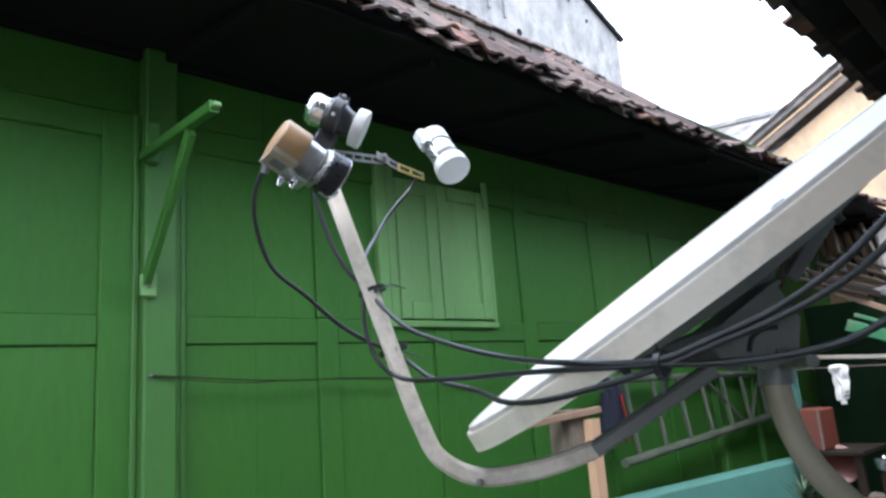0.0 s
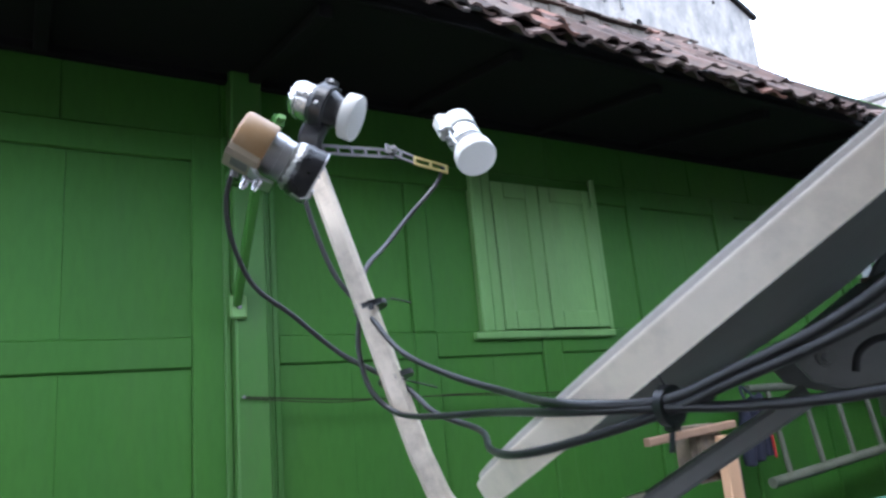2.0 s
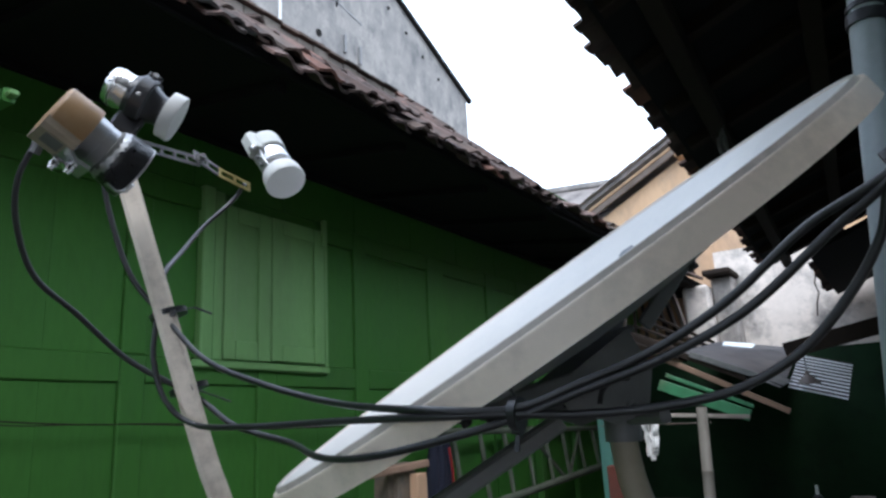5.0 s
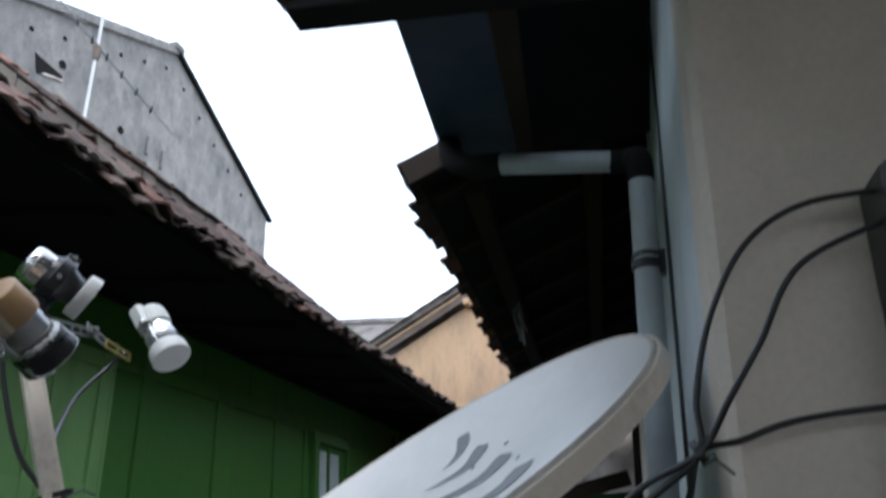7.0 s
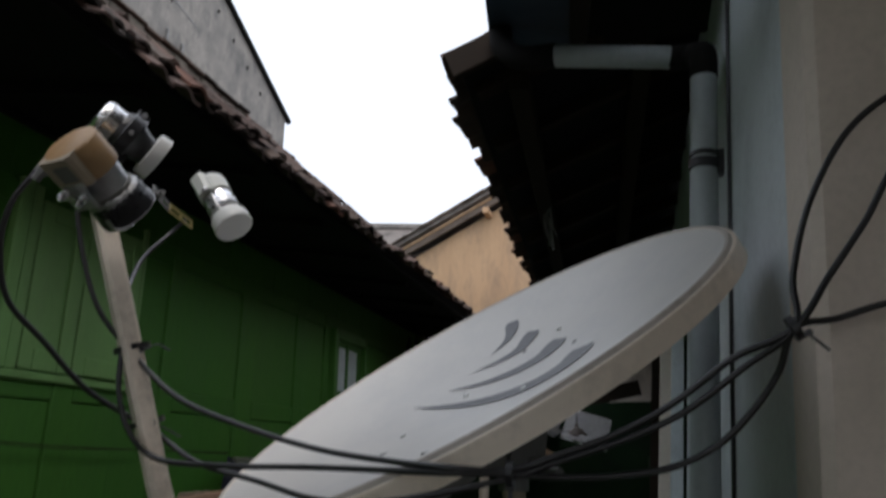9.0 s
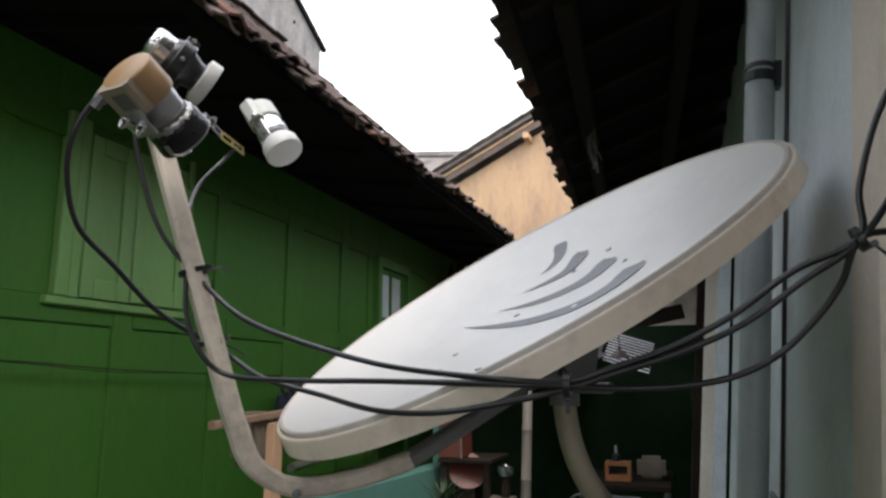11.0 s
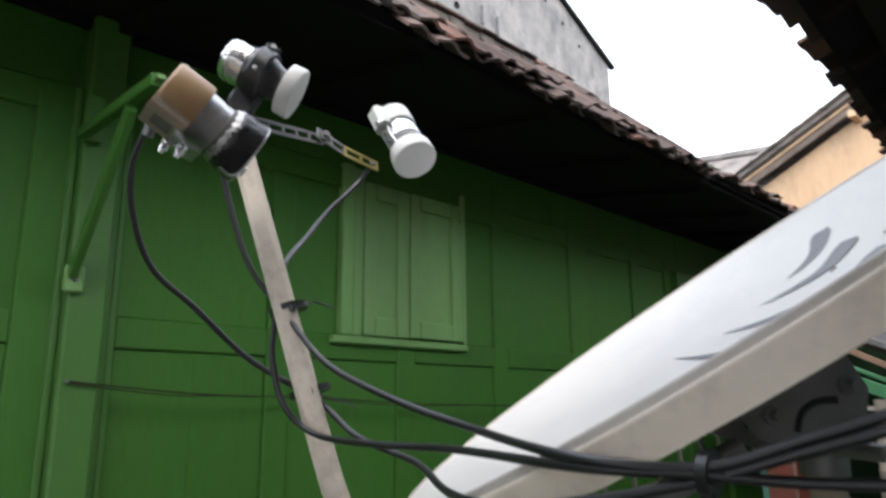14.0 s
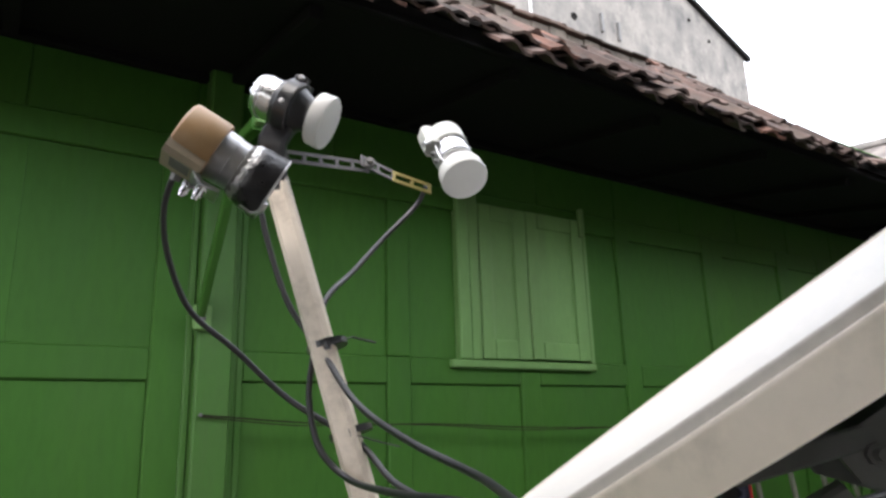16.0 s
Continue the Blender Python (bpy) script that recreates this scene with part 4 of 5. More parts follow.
cable_tie((1.180, 1.200, 1.606), (0.0, 1, 0.05), 0.0125, [(0, 0, -0.012), (-0.004, 0.0, -0.028)])
cable_tie((1.183, 0.914, 1.746), (0.1, 1, -0.5), 0.013, [(0, -0.012, -0.005), (0.004, -0.030, -0.022)])


def lnb_round(name, label, back, front, build):
    e = empty(name, label, "feed horn")
    back, front = Vector(back), Vector(front)
    build(e, back, (front - back).normalized(), (front - back).length)
    return e


def middle(e, o, d, l):
    _, u, v = frame_of(d)
    rnd = random.Random(31)
    can = lathe(o - d * 0.004, d, [(0, 0.0), (0, 0.018), (0.002, 0.0235), (0.006, 0.0262), (0.014, 0.0268), (0.022, 0.0264), (0.034, 0.0268), (0.036, 0)], 40)
    for q in can.verts:
        q.co += Vector((rnd.uniform(-1, 1), rnd.uniform(-1, 1), rnd.uniform(-1, 1))) * 0.0007
    part("can", can, CHROME, e, "shiny foil-wrapped can")
    part("seam", lathe(o + d * 0.006, d, [(0, 0.0272), (0.0012, 0.0276), (0.0024, 0.0272)], 32), ALU, e)
    part("body", lathe(o + d * 0.026, d, [(0, 0.0), (0, 0.028), (0.006, 0.0305), (0.024, 0.0305), (0.030, 0.026), (0.040, 0.0215), (0.048, 0.0205), (0.056, 0.024), (0.060, 0.0295), (0.062, 0.0)], 36), BLACK_PL, e)
    part("holder_ring", lathe(o + d * 0.033, d, [(0, 0.0), (0, 0.033), (0.002, 0.0345), (0.018, 0.0345), (0.020, 0.033), (0.020, 0)], 36), BLACK_PL, e, "black plastic holder ring")
    up = (Vector((0, 0, 1)) - d * d.z).normalized()
    across = d.cross(up)
    for k in (-0.011, 0.011):
        c = o + d * 0.043 + up * 0.032 + across * k
        part("clamp_ear", sweep([c - up * 0.006, c + up * 0.006], rect(0.019, 0.008, 0.002), up=tuple(across)), BLACK_PL, e)
    c = o + d * 0.043 + up * 0.0345
    part("clamp_screw", lathe(c - across * 0.020, across, [(0, 0.0), (0, 0.0035), (0.002, 0.0042), (0.036, 0.0042), (0.040, 0.003), (0.040, 0)], 10), ALU, e)
    for w in (across, -across):
        part("rivet", lathe(o + d * 0.043 + w * 0.0335 - up * 0.008, w, [(0, 0.0035), (0.002, 0.003), (0.0025, 0)], 10), ALU, e)
    cap = o + d * (l - 0.019)
    part("cap", lathe(cap, d, [(0, 0.0), (0, 0.0295), (0.001, 0.0325), (0.016, 0.0335), (0.0185, 0.0325), (0.0190, 0.0305), (0.0192, 0)], 48), WHITE_PL, e, "round white feed cap")
    foot = Vector((1.158, 1.748, 1.965))
    part("stem", sweep(spline([o + d * 0.044 - up * 0.026, o + d * 0.044 - up * 0.050, foot + Vector((0, 0, 0.010)), foot - Vector((0, 0, 0.020))], 5), rect(0.034, 0.017, 0.004), up=tuple(across)), BLACK_PL, e, "broad black plastic stem on the arm")


lnb_round("feed_horn", "black feed horn with a foil can and a round white cap", (1.139, 1.747, 2.068), (1.209, 1.699, 2.026), middle)


def right_one(e, o, d, l):
    _, u, v = frame_of(d)
    u = -u
    part("body", lathe(o - d * 0.010, d, [(0, 0), (0, 0.017), (0.003, 0.0225), (0.008, 0.0262), (0.014, 0.0272), (0.040, 0.0272), (0.042, 0.0255), (0.042, 0)], 40), GREY_PL, e, "pale grey plastic body")
    part("connector_box", sweep([o - d * 0.004 - u * 0.018, o + d * 0.036 - u * 0.018], rect(0.040, 0.026, 0.005), up=tuple(v)), GREY_PL, e)
    part("paper_sticker", sweep([o + d * 0.004 - u * 0.0312, o + d * 0.026 - u * 0.0312], rect(0.022, 0.0006, 0.0002), up=tuple(u)), DUSTY_PL, e, "faded sticker")
    part("neck", lathe(o + d * 0.030, d, [(0, 0.0250), (0.004, 0.0240), (0.034, 0.0240), (0.038, 0.0255), (0.040, 0)], 40), CHROME, e, "shiny metal neck")
    part("neck_line", lathe(o + d * 0.0325, d, [(0, 0.0252), (0.0012, 0.0256), (0.0024, 0.0252)], 40), STEEL, e)
    part("cap", lathe(o + d * (l - 0.033), d, [(0, 0.0225), (0.004, 0.0265), (0.009, 0.0300), (0.013, 0.0312), (0.0295, 0.0322), (0.0322, 0.0312), (0.0330, 0.0290), (0.0332, 0)], 48), WHITE_PL, e, "round white feed cap")
    p = o + d * 0.060 - u * 0.030
    part("clamp_plate", sweep([p - d * 0.020 + u * 0.003, p - d * 0.004 + u * 0.001, p + d * 0.010 + u * 0.002, p + d * 0.020 + u * 0.005], rect(0.018, 0.003, 0.0008), up=tuple(u)), ALU, e, "bent aluminium clamp plate")
    part("clamp_band", lathe(o + d * 0.050, d, [(0, 0.0246), (0.001, 0.0258), (0.013, 0.0258), (0.014, 0.0246)], 40), ALU, e)
    for k in (-0.010, 0.008):
        part("bolt", lathe(p + d * k + u * 0.001, -u, [(0, 0.004), (0.003, 0.004), (0.003, 0.0025), (0.006, 0.0025), (0.006, 0)], 8), STEEL, e)
    part("terminal", lathe(o + d * 0.030 - u * 0.030 + v * 0.006, d * 0.7 - u, [(0, 0.005), (0.010, 0.005), (0.012, 0.0035), (0.018, 0.0035), (0.018, 0)], 10), ALU, e)


lnb_round("feed_horn", "white and chrome feed horn with a round white cap", (1.413, 1.754, 2.073), (1.403, 1.692, 1.987), right_one)


def left_one(e, o, d, l):
    _, u, v = frame_of(d)
    part("hood", lathe(o - d * 0.002, d, [(0, 0), (0, 0.030), (0.0015, 0.0325), (0.004, 0.0338), (0.040, 0.0345), (0.043, 0.0335), (0.043, 0.029), (0.040, 0.0)], 40), TAN_PL, e, "yellowed tan plastic hood")
    part("hood_base", sweep([o - d * 0.0015 - v * 0.020, o + d * 0.040 - v * 0.020], rect(0.050, 0.032, 0.005), up=tuple(v)), TAN_DUSTY, e, "dusty lower half of the hood")
    part("paper_sticker", sweep([o + d * 0.008 - v * 0.0362 + u * 0.004, o + d * 0.030 - v * 0.0362 + u * 0.004], rect(0.024, 0.0006, 0.0002), up=tuple(v)), DUSTY_PL, e, "faded sticker")
    part("body", lathe(o + d * 0.038, d, [(0, 0.0), (0, 0.0288), (0.003, 0.0292), (0.018, 0.0288), (0.0185, 0.0280), (0.036, 0.0278), (0.038, 0)], 40), ALU, e, "dull aluminium body")
    part("dark_band", lathe(o + d * 0.068, d, [(0, 0.0280), (0.001, 0.0296), (0.006, 0.0300), (0.007, 0.0285)], 36), DUSTY_PL, e, "grimy band")
    rnd = random.Random(17)
    foil = lathe(o + d * 0.072, d, [(0, 0.0285), (0.003, 0.0318), (0.006, 0.0326), (0.010, 0.0330), (0.0125, 0.0322)], 48)
    for q in foil.verts:
        q.co += d * rnd.uniform(-0.0030, 0.0012) + (q.co - o - d * (q.co - o).dot(d)) * rnd.uniform(-0.04, 0.05)
    part("foil_wrap", foil, FOIL, e, "torn crumpled foil")
    tape = lathe(o + d * 0.077, d, [(0, 0.0), (0, 0.0312), (0.003, 0.0338), (0.010, 0.0352), (0.016, 0.0348), (0.024, 0.0368), (0.031, 0.0362), (0.032, 0.0325), (0.026, 0.0300), (0.025, 0)], 48)
    for q in tape.verts:
        r = q.co - o - d * (q.co - o).dot(d)
        q.co += r * rnd.uniform(-0.02, 0.025)
    part("taped_mouth", tape, TAPE, e, "mouth wrapped in black tape")
    part("mouth_ring", lathe(o + d * 0.1075, d, [(0, 0.0368), (0.0015, 0.0370), (0.0025, 0.0358), (0.0025, 0.0338), (0, 0.0336)], 40), ALU, e)
    part("clip", sweep([o + d * 0.090 - v * 0.0375 + u * 0.006, o + d * 0.104 - v * 0.0375 + u * 0.004, o + d * 0.111 - v * 0.033 + u * 0.012, o + d * 0.111 - v * 0.026 + u * 0.022], rect(0.007, 0.0025, 0.0006), up=tuple(v)), ALU, e)
    part("clamp_bracket", sweep([o + d * 0.034 - v * 0.034, o + d * 0.048 - v * 0.041, o + d * 0.066 - v * 0.040], rect(0.034, 0.005, 0.001), up=tuple(v)), ALU, e)
    for k, w in ((0.036, -0.006), (0.050, 0.008)):
        c = o + d * k - v * 0.042 + u * w
        part("terminal", lathe(c, -v, [(0, 0.0065), (0.005, 0.0065), (0.005, 0.0048), (0.013, 0.0048), (0.013, 0.0030), (0.017, 0.0030), (0.017, 0)], 12), CHROME, e)
    part("lock_nut", lathe(o + d * 0.043 - v * 0.047, -v, [(0, 0.0075), (0.003, 0.0075), (0.003, 0)], 6), CHROME, e)


LD = Vector((0.863, -0.135, -0.486)).normalized()
LF = Vector((1.131, 1.671, 1.921))
lnb_round("feed_horn", "aluminium feed horn with a tan hood and black taped mouth", LF - LD * 0.108, LF, left_one)

strip = empty("feed_bracket", "perforated metal bracket strip joining the feeds", "bracket")


def perforated(a, b, w, material, slots):
    """A flat strip with slots cut through it."""
    a, b = Vector(a), Vector(b)
    d = (b - a)
    l = d.length
    d.normalize()
    n = d.cross(Vector((0.45, -0.75, 0.1))).normalized()
    m = d.cross(n)
    bm = bmesh.new()

    def bar(s0, s1, w0, w1):
        vs = [bm.verts.new(a + d * s + n * q + m * k) for s in (s0, s1) for q in (w0, w1) for k in (-0.001, 0.001)]
        for f in ((0, 1, 3, 2), (4, 6, 7, 5), (0, 4, 5, 1), (2, 3, 7, 6), (0, 2, 6, 4), (1, 5, 7, 3)):
            bm.faces.new([vs[i] for i in f])
    bar(0, l, -w / 2, -w / 2 + 0.0045)
    bar(0, l, w / 2 - 0.0045, w / 2)
    for i in range(slots + 1):
        s = (l - 0.005) * i / slots
        bar(s, s + 0.005, -w / 2 + 0.0045, w / 2 - 0.0045)
    part("strip", bm, material, strip)


perforated((1.168, 1.735, 1.990), (1.300, 1.772, 2.013), 0.016, STEEL, 5)
perforated((1.285, 1.765, 2.018), (1.342, 1.775, 2.008), 0.017, STEEL, 2)
perforated((1.338, 1.774, 2.008), (1.400, 1.772, 1.998), 0.017, BRASS, 2)
part("bolt", lathe((1.298, 1.764, 2.014), (-0.4, -0.8, 0.1), [(0, 0.007), (0.006, 0.007), (0.006, 0.004), (0.014, 0.004), (0.014, 0)], 8), STEEL, strip)

# ---- cables ----
def cable(pts, r=0.0035, label="black coaxial cable tied to the dish arm"):
    e = empty("cable", label, "cable", "antenna cables")
    part("sheath", tube(spline(pts, 8), r, 10), CABLE, e)
    return e


T3, KN = (1.172, 1.201, 1.611), (1.183, 0.913, 1.747)
cable([(1.044, 1.731, 1.951), (1.040, 1.758, 1.908), (1.052, 1.776, 1.860), (1.081, 1.783, 1.803), (1.128, 1.768, 1.760), (1.183, 1.739, 1.703), (1.238, 1.678, 1.655), (1.246, 1.616, 1.617), (1.249, 1.527, 1.594), (1.193, 1.429, 1.579), (1.161, 1.344, 1.578), (1.163, 1.272, 1.588), (1.174, 1.202, 1.603), (1.186, 1.149, 1.62), (1.2, 1.084, 1.641), (1.203, 1.021, 1.669), (1.196, 0.963, 1.71), KN, (1.195, 0.905, 1.803), (1.2, 0.876, 1.886), (1.2, 0.824, 1.965), (1.2, 0.755, 2.004), (1.19, 0.66, 2.003)])
cable([(1.150, 1.762, 2.00), (1.150, 1.772, 1.96), (1.158, 1.765, 1.90), (1.180, 1.742, 1.812), (1.204, 1.697, 1.752), (1.210, 1.628, 1.695), (1.21, 1.529, 1.658), (1.21, 1.42, 1.63), (1.152, 1.277, 1.615), T3, (1.186, 1.147, 1.627), (1.199, 1.089, 1.648), (1.201, 1.031, 1.678), (1.195, 0.972, 1.72), KN, (1.195, 0.872, 1.80), (1.2, 0.831, 1.854), (1.2, 0.772, 1.935), (1.19, 0.66, 1.975)])
cable([(1.404, 1.790, 2.010), (1.40, 1.815, 1.985), (1.348, 1.818, 1.93), (1.285, 1.785, 1.87), (1.231, 1.743, 1.826), (1.208, 1.722, 1.785), (1.198, 1.710, 1.745), (1.190, 1.699, 1.70), (1.194, 1.678, 1.65), (1.212, 1.645, 1.620), (1.205, 1.545, 1.613), (1.203, 1.433, 1.612), (1.154, 1.279, 1.609), (1.172, 1.201, 1.607), (1.192, 1.151, 1.604), (1.205, 1.09, 1.606), (1.212, 1.036, 1.615), (1.212, 0.991, 1.637), (1.206, 0.956, 1.67), (1.197, 0.93, 1.706), KN, (1.2, 0.87, 1.757), (1.2, 0.81, 1.772), (1.2, 0.70, 1.777), (1.2, 0.55, 1.77)])
plug = empty("cable_plug", "small screw plug at the cable end", "plug")
part("nut", lathe((1.048, 1.723, 1.957), (-0.1, 0.35, -0.6), [(0, 0.008), (0.014, 0.008), (0.014, 0.006), (0.024, 0.006), (0.024, 0)], 8), STEEL, plug)

# the near house, the dish and its cables stand this far from their first plan
for ob in set(scene.objects) - standing:
    if ob.parent is None:
        ob.matrix_world = NEAR @ ob.matrix_world

# ---- yard things along the green wall ----
ledge = obj("wall_low", box(3.0, 6.43, 3.10, 3.25, 0, 0.905, 0.012), TURQ)
ledge.matrix_world = Matrix.Translation((6.43, 3.10, 0)) @ Matrix.Rotation(radians(-5.5), 4, "Z") @ Matrix.Translation((-6.43, -3.10, 0))
tagged(ledge, "low turquoise painted masonry wall", "wall", kind="structure")
tp = empty("turquoise_post", "turquoise painted timber post at the low wall", "post")
part("shaft", box(6.36, 6.46, 3.14, 3.24, 0.9, 2.2, 0.006), TURQ, tp)

wp = empty("timber_post", "raw sawn timber post with an offcut on top", "post")
part("shaft", box(3.60, 3.685, 3.125, 3.175, 0.0, 1.405, 0.004), WOOD, wp)
part("second_shaft", box(3.692, 3.74, 3.16, 3.21, 0.0, 1.38, 0.004), OLD_WOOD, wp)
part("crosspiece", beam((3.18, 3.20, 1.415), (3.72, 3.15, 1.45), 0.04, 0.035), WOOD_OLD, wp)


def rough_block(name, label, cat, c, s, material, seed):
    e = empty(name, label, cat)
    bm = bmesh.new()
    bmesh.ops.create_cube(bm, size=1)
    bmesh.ops.bevel(bm, geom=bm.edges[:], offset=0.18, segments=2, affect="EDGES")
    bmesh.ops.subdivide_edges(bm, edges=bm.edges[:], cuts=2, use_grid_fill=True)
    for v in bm.verts:
        q = Vector((v.co.x * s[0], v.co.y * s[1], v.co.z * s[2]))
        v.co = Vector(c) + q + Vector((noise.noise(q * 14 + Vector((seed, 0, 0))), noise.noise(q * 14 + Vector((0, seed, 0))), noise.noise(q * 14 + Vector((0, 0, seed))))) * 0.06 * min(s)
    part("block", smooth(bm, 50), material, e)
    return e


rough_block("rubble_brick", "rough grey rubble brick hanging by the post", "brick", (3.575, 3.245, 1.33), (0.22, 0.14, 0.26), BRICK, 3)

bag = empty("bag", "dark blue cloth bag with a red stripe", "bag")
for i, (x, w) in enumerate(((4.44, 0.07), (4.52, 0.08), (4.60, 0.08))):
    part("fold", lathe((x, 3.62, 1.16 + 0.02 * i), (0.1, 0.02, 1), [(0, 0), (0.01, 0.5 * w), (0.10, 0.62 * w), (0.25, 0.55 * w), (0.36, 0.35 * w), (0.38, 0)], 14), NAVY, bag)
part("stripe", sweep([(4.575, 3.565, 1.50), (4.59, 3.555, 1.35), (4.60, 3.56, 1.20)], rect(0.03, 0.008, 0.002)), RED_CLOTH, bag)
part("strap", tube(spline([(4.47, 3.60, 1.52), (4.52, 3.66, 1.62), (4.57, 3.60, 1.54)], 5), 0.008, 8), NAVY, bag)


def ladder():
    e = empty("ladder", "weathered bamboo ladder hung sideways on the green wall", "ladder")
    a0, a1 = Vector((4.55, 3.64, 1.60)), Vector((7.9, 3.70, 1.55))
    b0, b1 = Vector((4.55, 3.58, 1.06)), Vector((7.9, 3.66, 1.22))
    part("rail", tube([a0, a1], 0.026, 10), LADDER, e)
    part("rail", tube([b0, b1], 0.030, 10), LADDER, e)
    for i in range(9):
        k = 0.06 + i * 0.11
        part("rung", tube([a0.lerp(a1, k), b0.lerp(b1, k)], 0.018, 8), LADDER, e)
    part("brace", tube([a0.lerp(a1, 0.40), b0.lerp(b1, 0.58)], 0.016, 8), LADDER, e)
    part("brace", tube([a0.lerp(a1, 0.74), b0.lerp(b1, 0.60)], 0.016, 8), LADDER, e)


ladder()

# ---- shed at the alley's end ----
# shed walls: deep shade comes from the darkened green, not from light alone
back = obj("wall_shed_back", box(8.40, 8.50, 0.6, 3.7, 0, 2.2), SHADED_GREEN)
tagged(back, "green shed wall, colour darkened to hold deep shade", "wall", kind="structure")
sidew = obj("wall_shed_side", box(6.3, 8.74, 0.95, 1.05, 0, 1.62), SHADED_GREEN)
tagged(sidew, "green shed side wall, colour darkened for shade", "wall", kind="structure")


def quad_slab(name, pts, th, material, parent, label=""):
    n = (Vector(pts[1]) - Vector(pts[0])).cross(Vector(pts[2]) - Vector(pts[0])).normalized() * th
    vs = [Vector(p) for p in pts] + [Vector(p) - n for p in pts]
    return part(name, mesh_from(name, vs, [(0, 1, 2, 3), (7, 6, 5, 4), (0, 4, 5, 1), (1, 5, 6, 2), (2, 6, 7, 3), (3, 7, 4, 0)]), material, parent, label)


def shed_roof():
    e = empty("shed_roof", "makeshift shed roof of dark tarpaulin and zinc on timber", "roof")
    quad_slab("tarpaulin", [(6.42, 2.50, 2.12), (6.42, 1.78, 1.80), (8.35, 1.84, 2.21), (8.35, 2.60, 2.36)], 0.02, TARP, e, "dark tarpaulin sheet")
    part("hem", beam((6.405, 2.42, 2.095), (6.405, 1.94, 1.882), 0.012, 0.045), DUSTY_PL, e, "grey folded hem of the tarpaulin")
    quad_slab("loose_flap", [(6.39, 1.93, 1.855), (6.39, 1.80, 1.785), (6.60, 1.73, 1.835), (6.60, 1.86, 1.90)], 0.006, DUSTY_PL, e, "torn pale flap")
    for k in range(9):
        y = 2.86 + 0.075 * k
        part("leaning_board", beam((8.44 - 0.04 * k, y + 0.17, 2.96 - 0.02 * (k % 3)), (8.20 - 0.12 * k, y - 0.02, 2.36 + 0.025 * (k % 4)), 0.03, 0.085), (OLD_WOOD, DARK_WOOD, DARK_WOOD)[k % 3], e, "old leaning board")
    for k in range(5):
        x = 6.50 + 0.36 * k
        part("roof_board", beam((x, 3.02 + 0.02 * k, 2.30 + 0.085 * k), (x, 2.50 + 0.02 * k, 2.07 + 0.065 * k), 0.32, 0.025), DARK_WOOD, e)
    part("batten", beam((6.40, 2.90, 2.225), (6.40, 1.76, 1.61), 0.04, 0.042), WOOD_OLD, e, "warm brown batten")
    part("batten", beam((6.44, 2.88, 2.29), (6.44, 2.03, 1.875), 0.04, 0.05), DARK_WOOD, e)
    bm = bmesh.new()
    o, u, v = Vector((7.4, 1.745, 2.085)), Vector((0.0, -0.385, -0.12)), Vector((-0.8, 0.03, -0.30))
    n = u.cross(v).normalized()
    # each ridge has a flank tipped to the sky above the alley, coloured white as if lit, and a flank behind it coloured
    # dark as shade
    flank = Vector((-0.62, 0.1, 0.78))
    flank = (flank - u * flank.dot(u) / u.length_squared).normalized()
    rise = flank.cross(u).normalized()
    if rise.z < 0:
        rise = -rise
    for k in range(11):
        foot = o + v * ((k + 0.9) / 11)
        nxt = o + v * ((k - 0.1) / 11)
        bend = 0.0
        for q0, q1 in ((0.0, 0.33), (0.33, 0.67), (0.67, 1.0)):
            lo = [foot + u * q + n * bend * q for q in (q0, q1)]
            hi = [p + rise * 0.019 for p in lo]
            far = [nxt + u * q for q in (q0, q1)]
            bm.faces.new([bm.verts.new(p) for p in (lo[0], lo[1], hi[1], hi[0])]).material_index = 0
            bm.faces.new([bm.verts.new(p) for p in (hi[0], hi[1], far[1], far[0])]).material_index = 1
    # the dark wood colour on the back flanks acts as their shade
    part("zinc_sheet", bm, ZINC, e, "corrugated zinc sheet, ridges coloured white and dark for light and shade").data.materials.append(DARK_WOOD)
    quad_slab("paper", [(7.72, 2.43, 2.262), (7.72, 2.17, 2.206), (7.96, 2.18, 2.262), (7.98, 2.46, 2.318)], 0.012, PAPER, e, "pale sheet lying on the tarpaulin")
    part("dark_beam", beam((7.0, 1.80, 2.09), (7.0, 1.08, 2.225), 0.06, 0.13), DARK_WOOD, e)
    part("green_beam", beam((6.38, 2.62, 1.945), (6.38, 2.00, 1.66), 0.03, 0.028), GREEN_BEAM, e, "thin worn green painted batten")
    part("green_beam", beam((6.37, 2.68, 1.875), (6.37, 2.03, 1.595), 0.04, 0.085), GREEN_BEAM, e, "worn green painted beam")
    part("cross_rail", beam((6.36, 2.95, 1.655), (6.36, 2.03, 1.588), 0.03, 0.03), BAMBOO, e)


shed_roof()

bp = empty("bamboo_post", "weathered bamboo post holding up the shed roof", "post")
part("culm", lathe((6.32, 2.44, 0.0), (0, -0.045, 1), [(0, 0.046), (0.42, 0.044), (0.43, 0.048), (0.44, 0.044), (0.80, 0.042), (0.81, 0.047), (0.82, 0.042), (1.20, 0.041), (1.21, 0.045), (1.22, 0.041), (1.68, 0.039), (1.68, 0)], 16), BAMBOO, bp)

lp = empty("hanging_lamp", "brown conical lamp shade hanging under the zinc sheet", "lamp")
part("shade", lathe((6.55, 1.62, 1.80), (0, 0, 1), [(0, 0.085), (0.012, 0.082), (0.055, 0.036), (0.07, 0.018), (0.10, 0.012), (0.10, 0)], 20), LAMP_BROWN, lp)
part("cord", tube([(6.55, 1.62, 1.90), (6.56, 1.62, 2.02)], 0.004, 6), CABLE, lp)
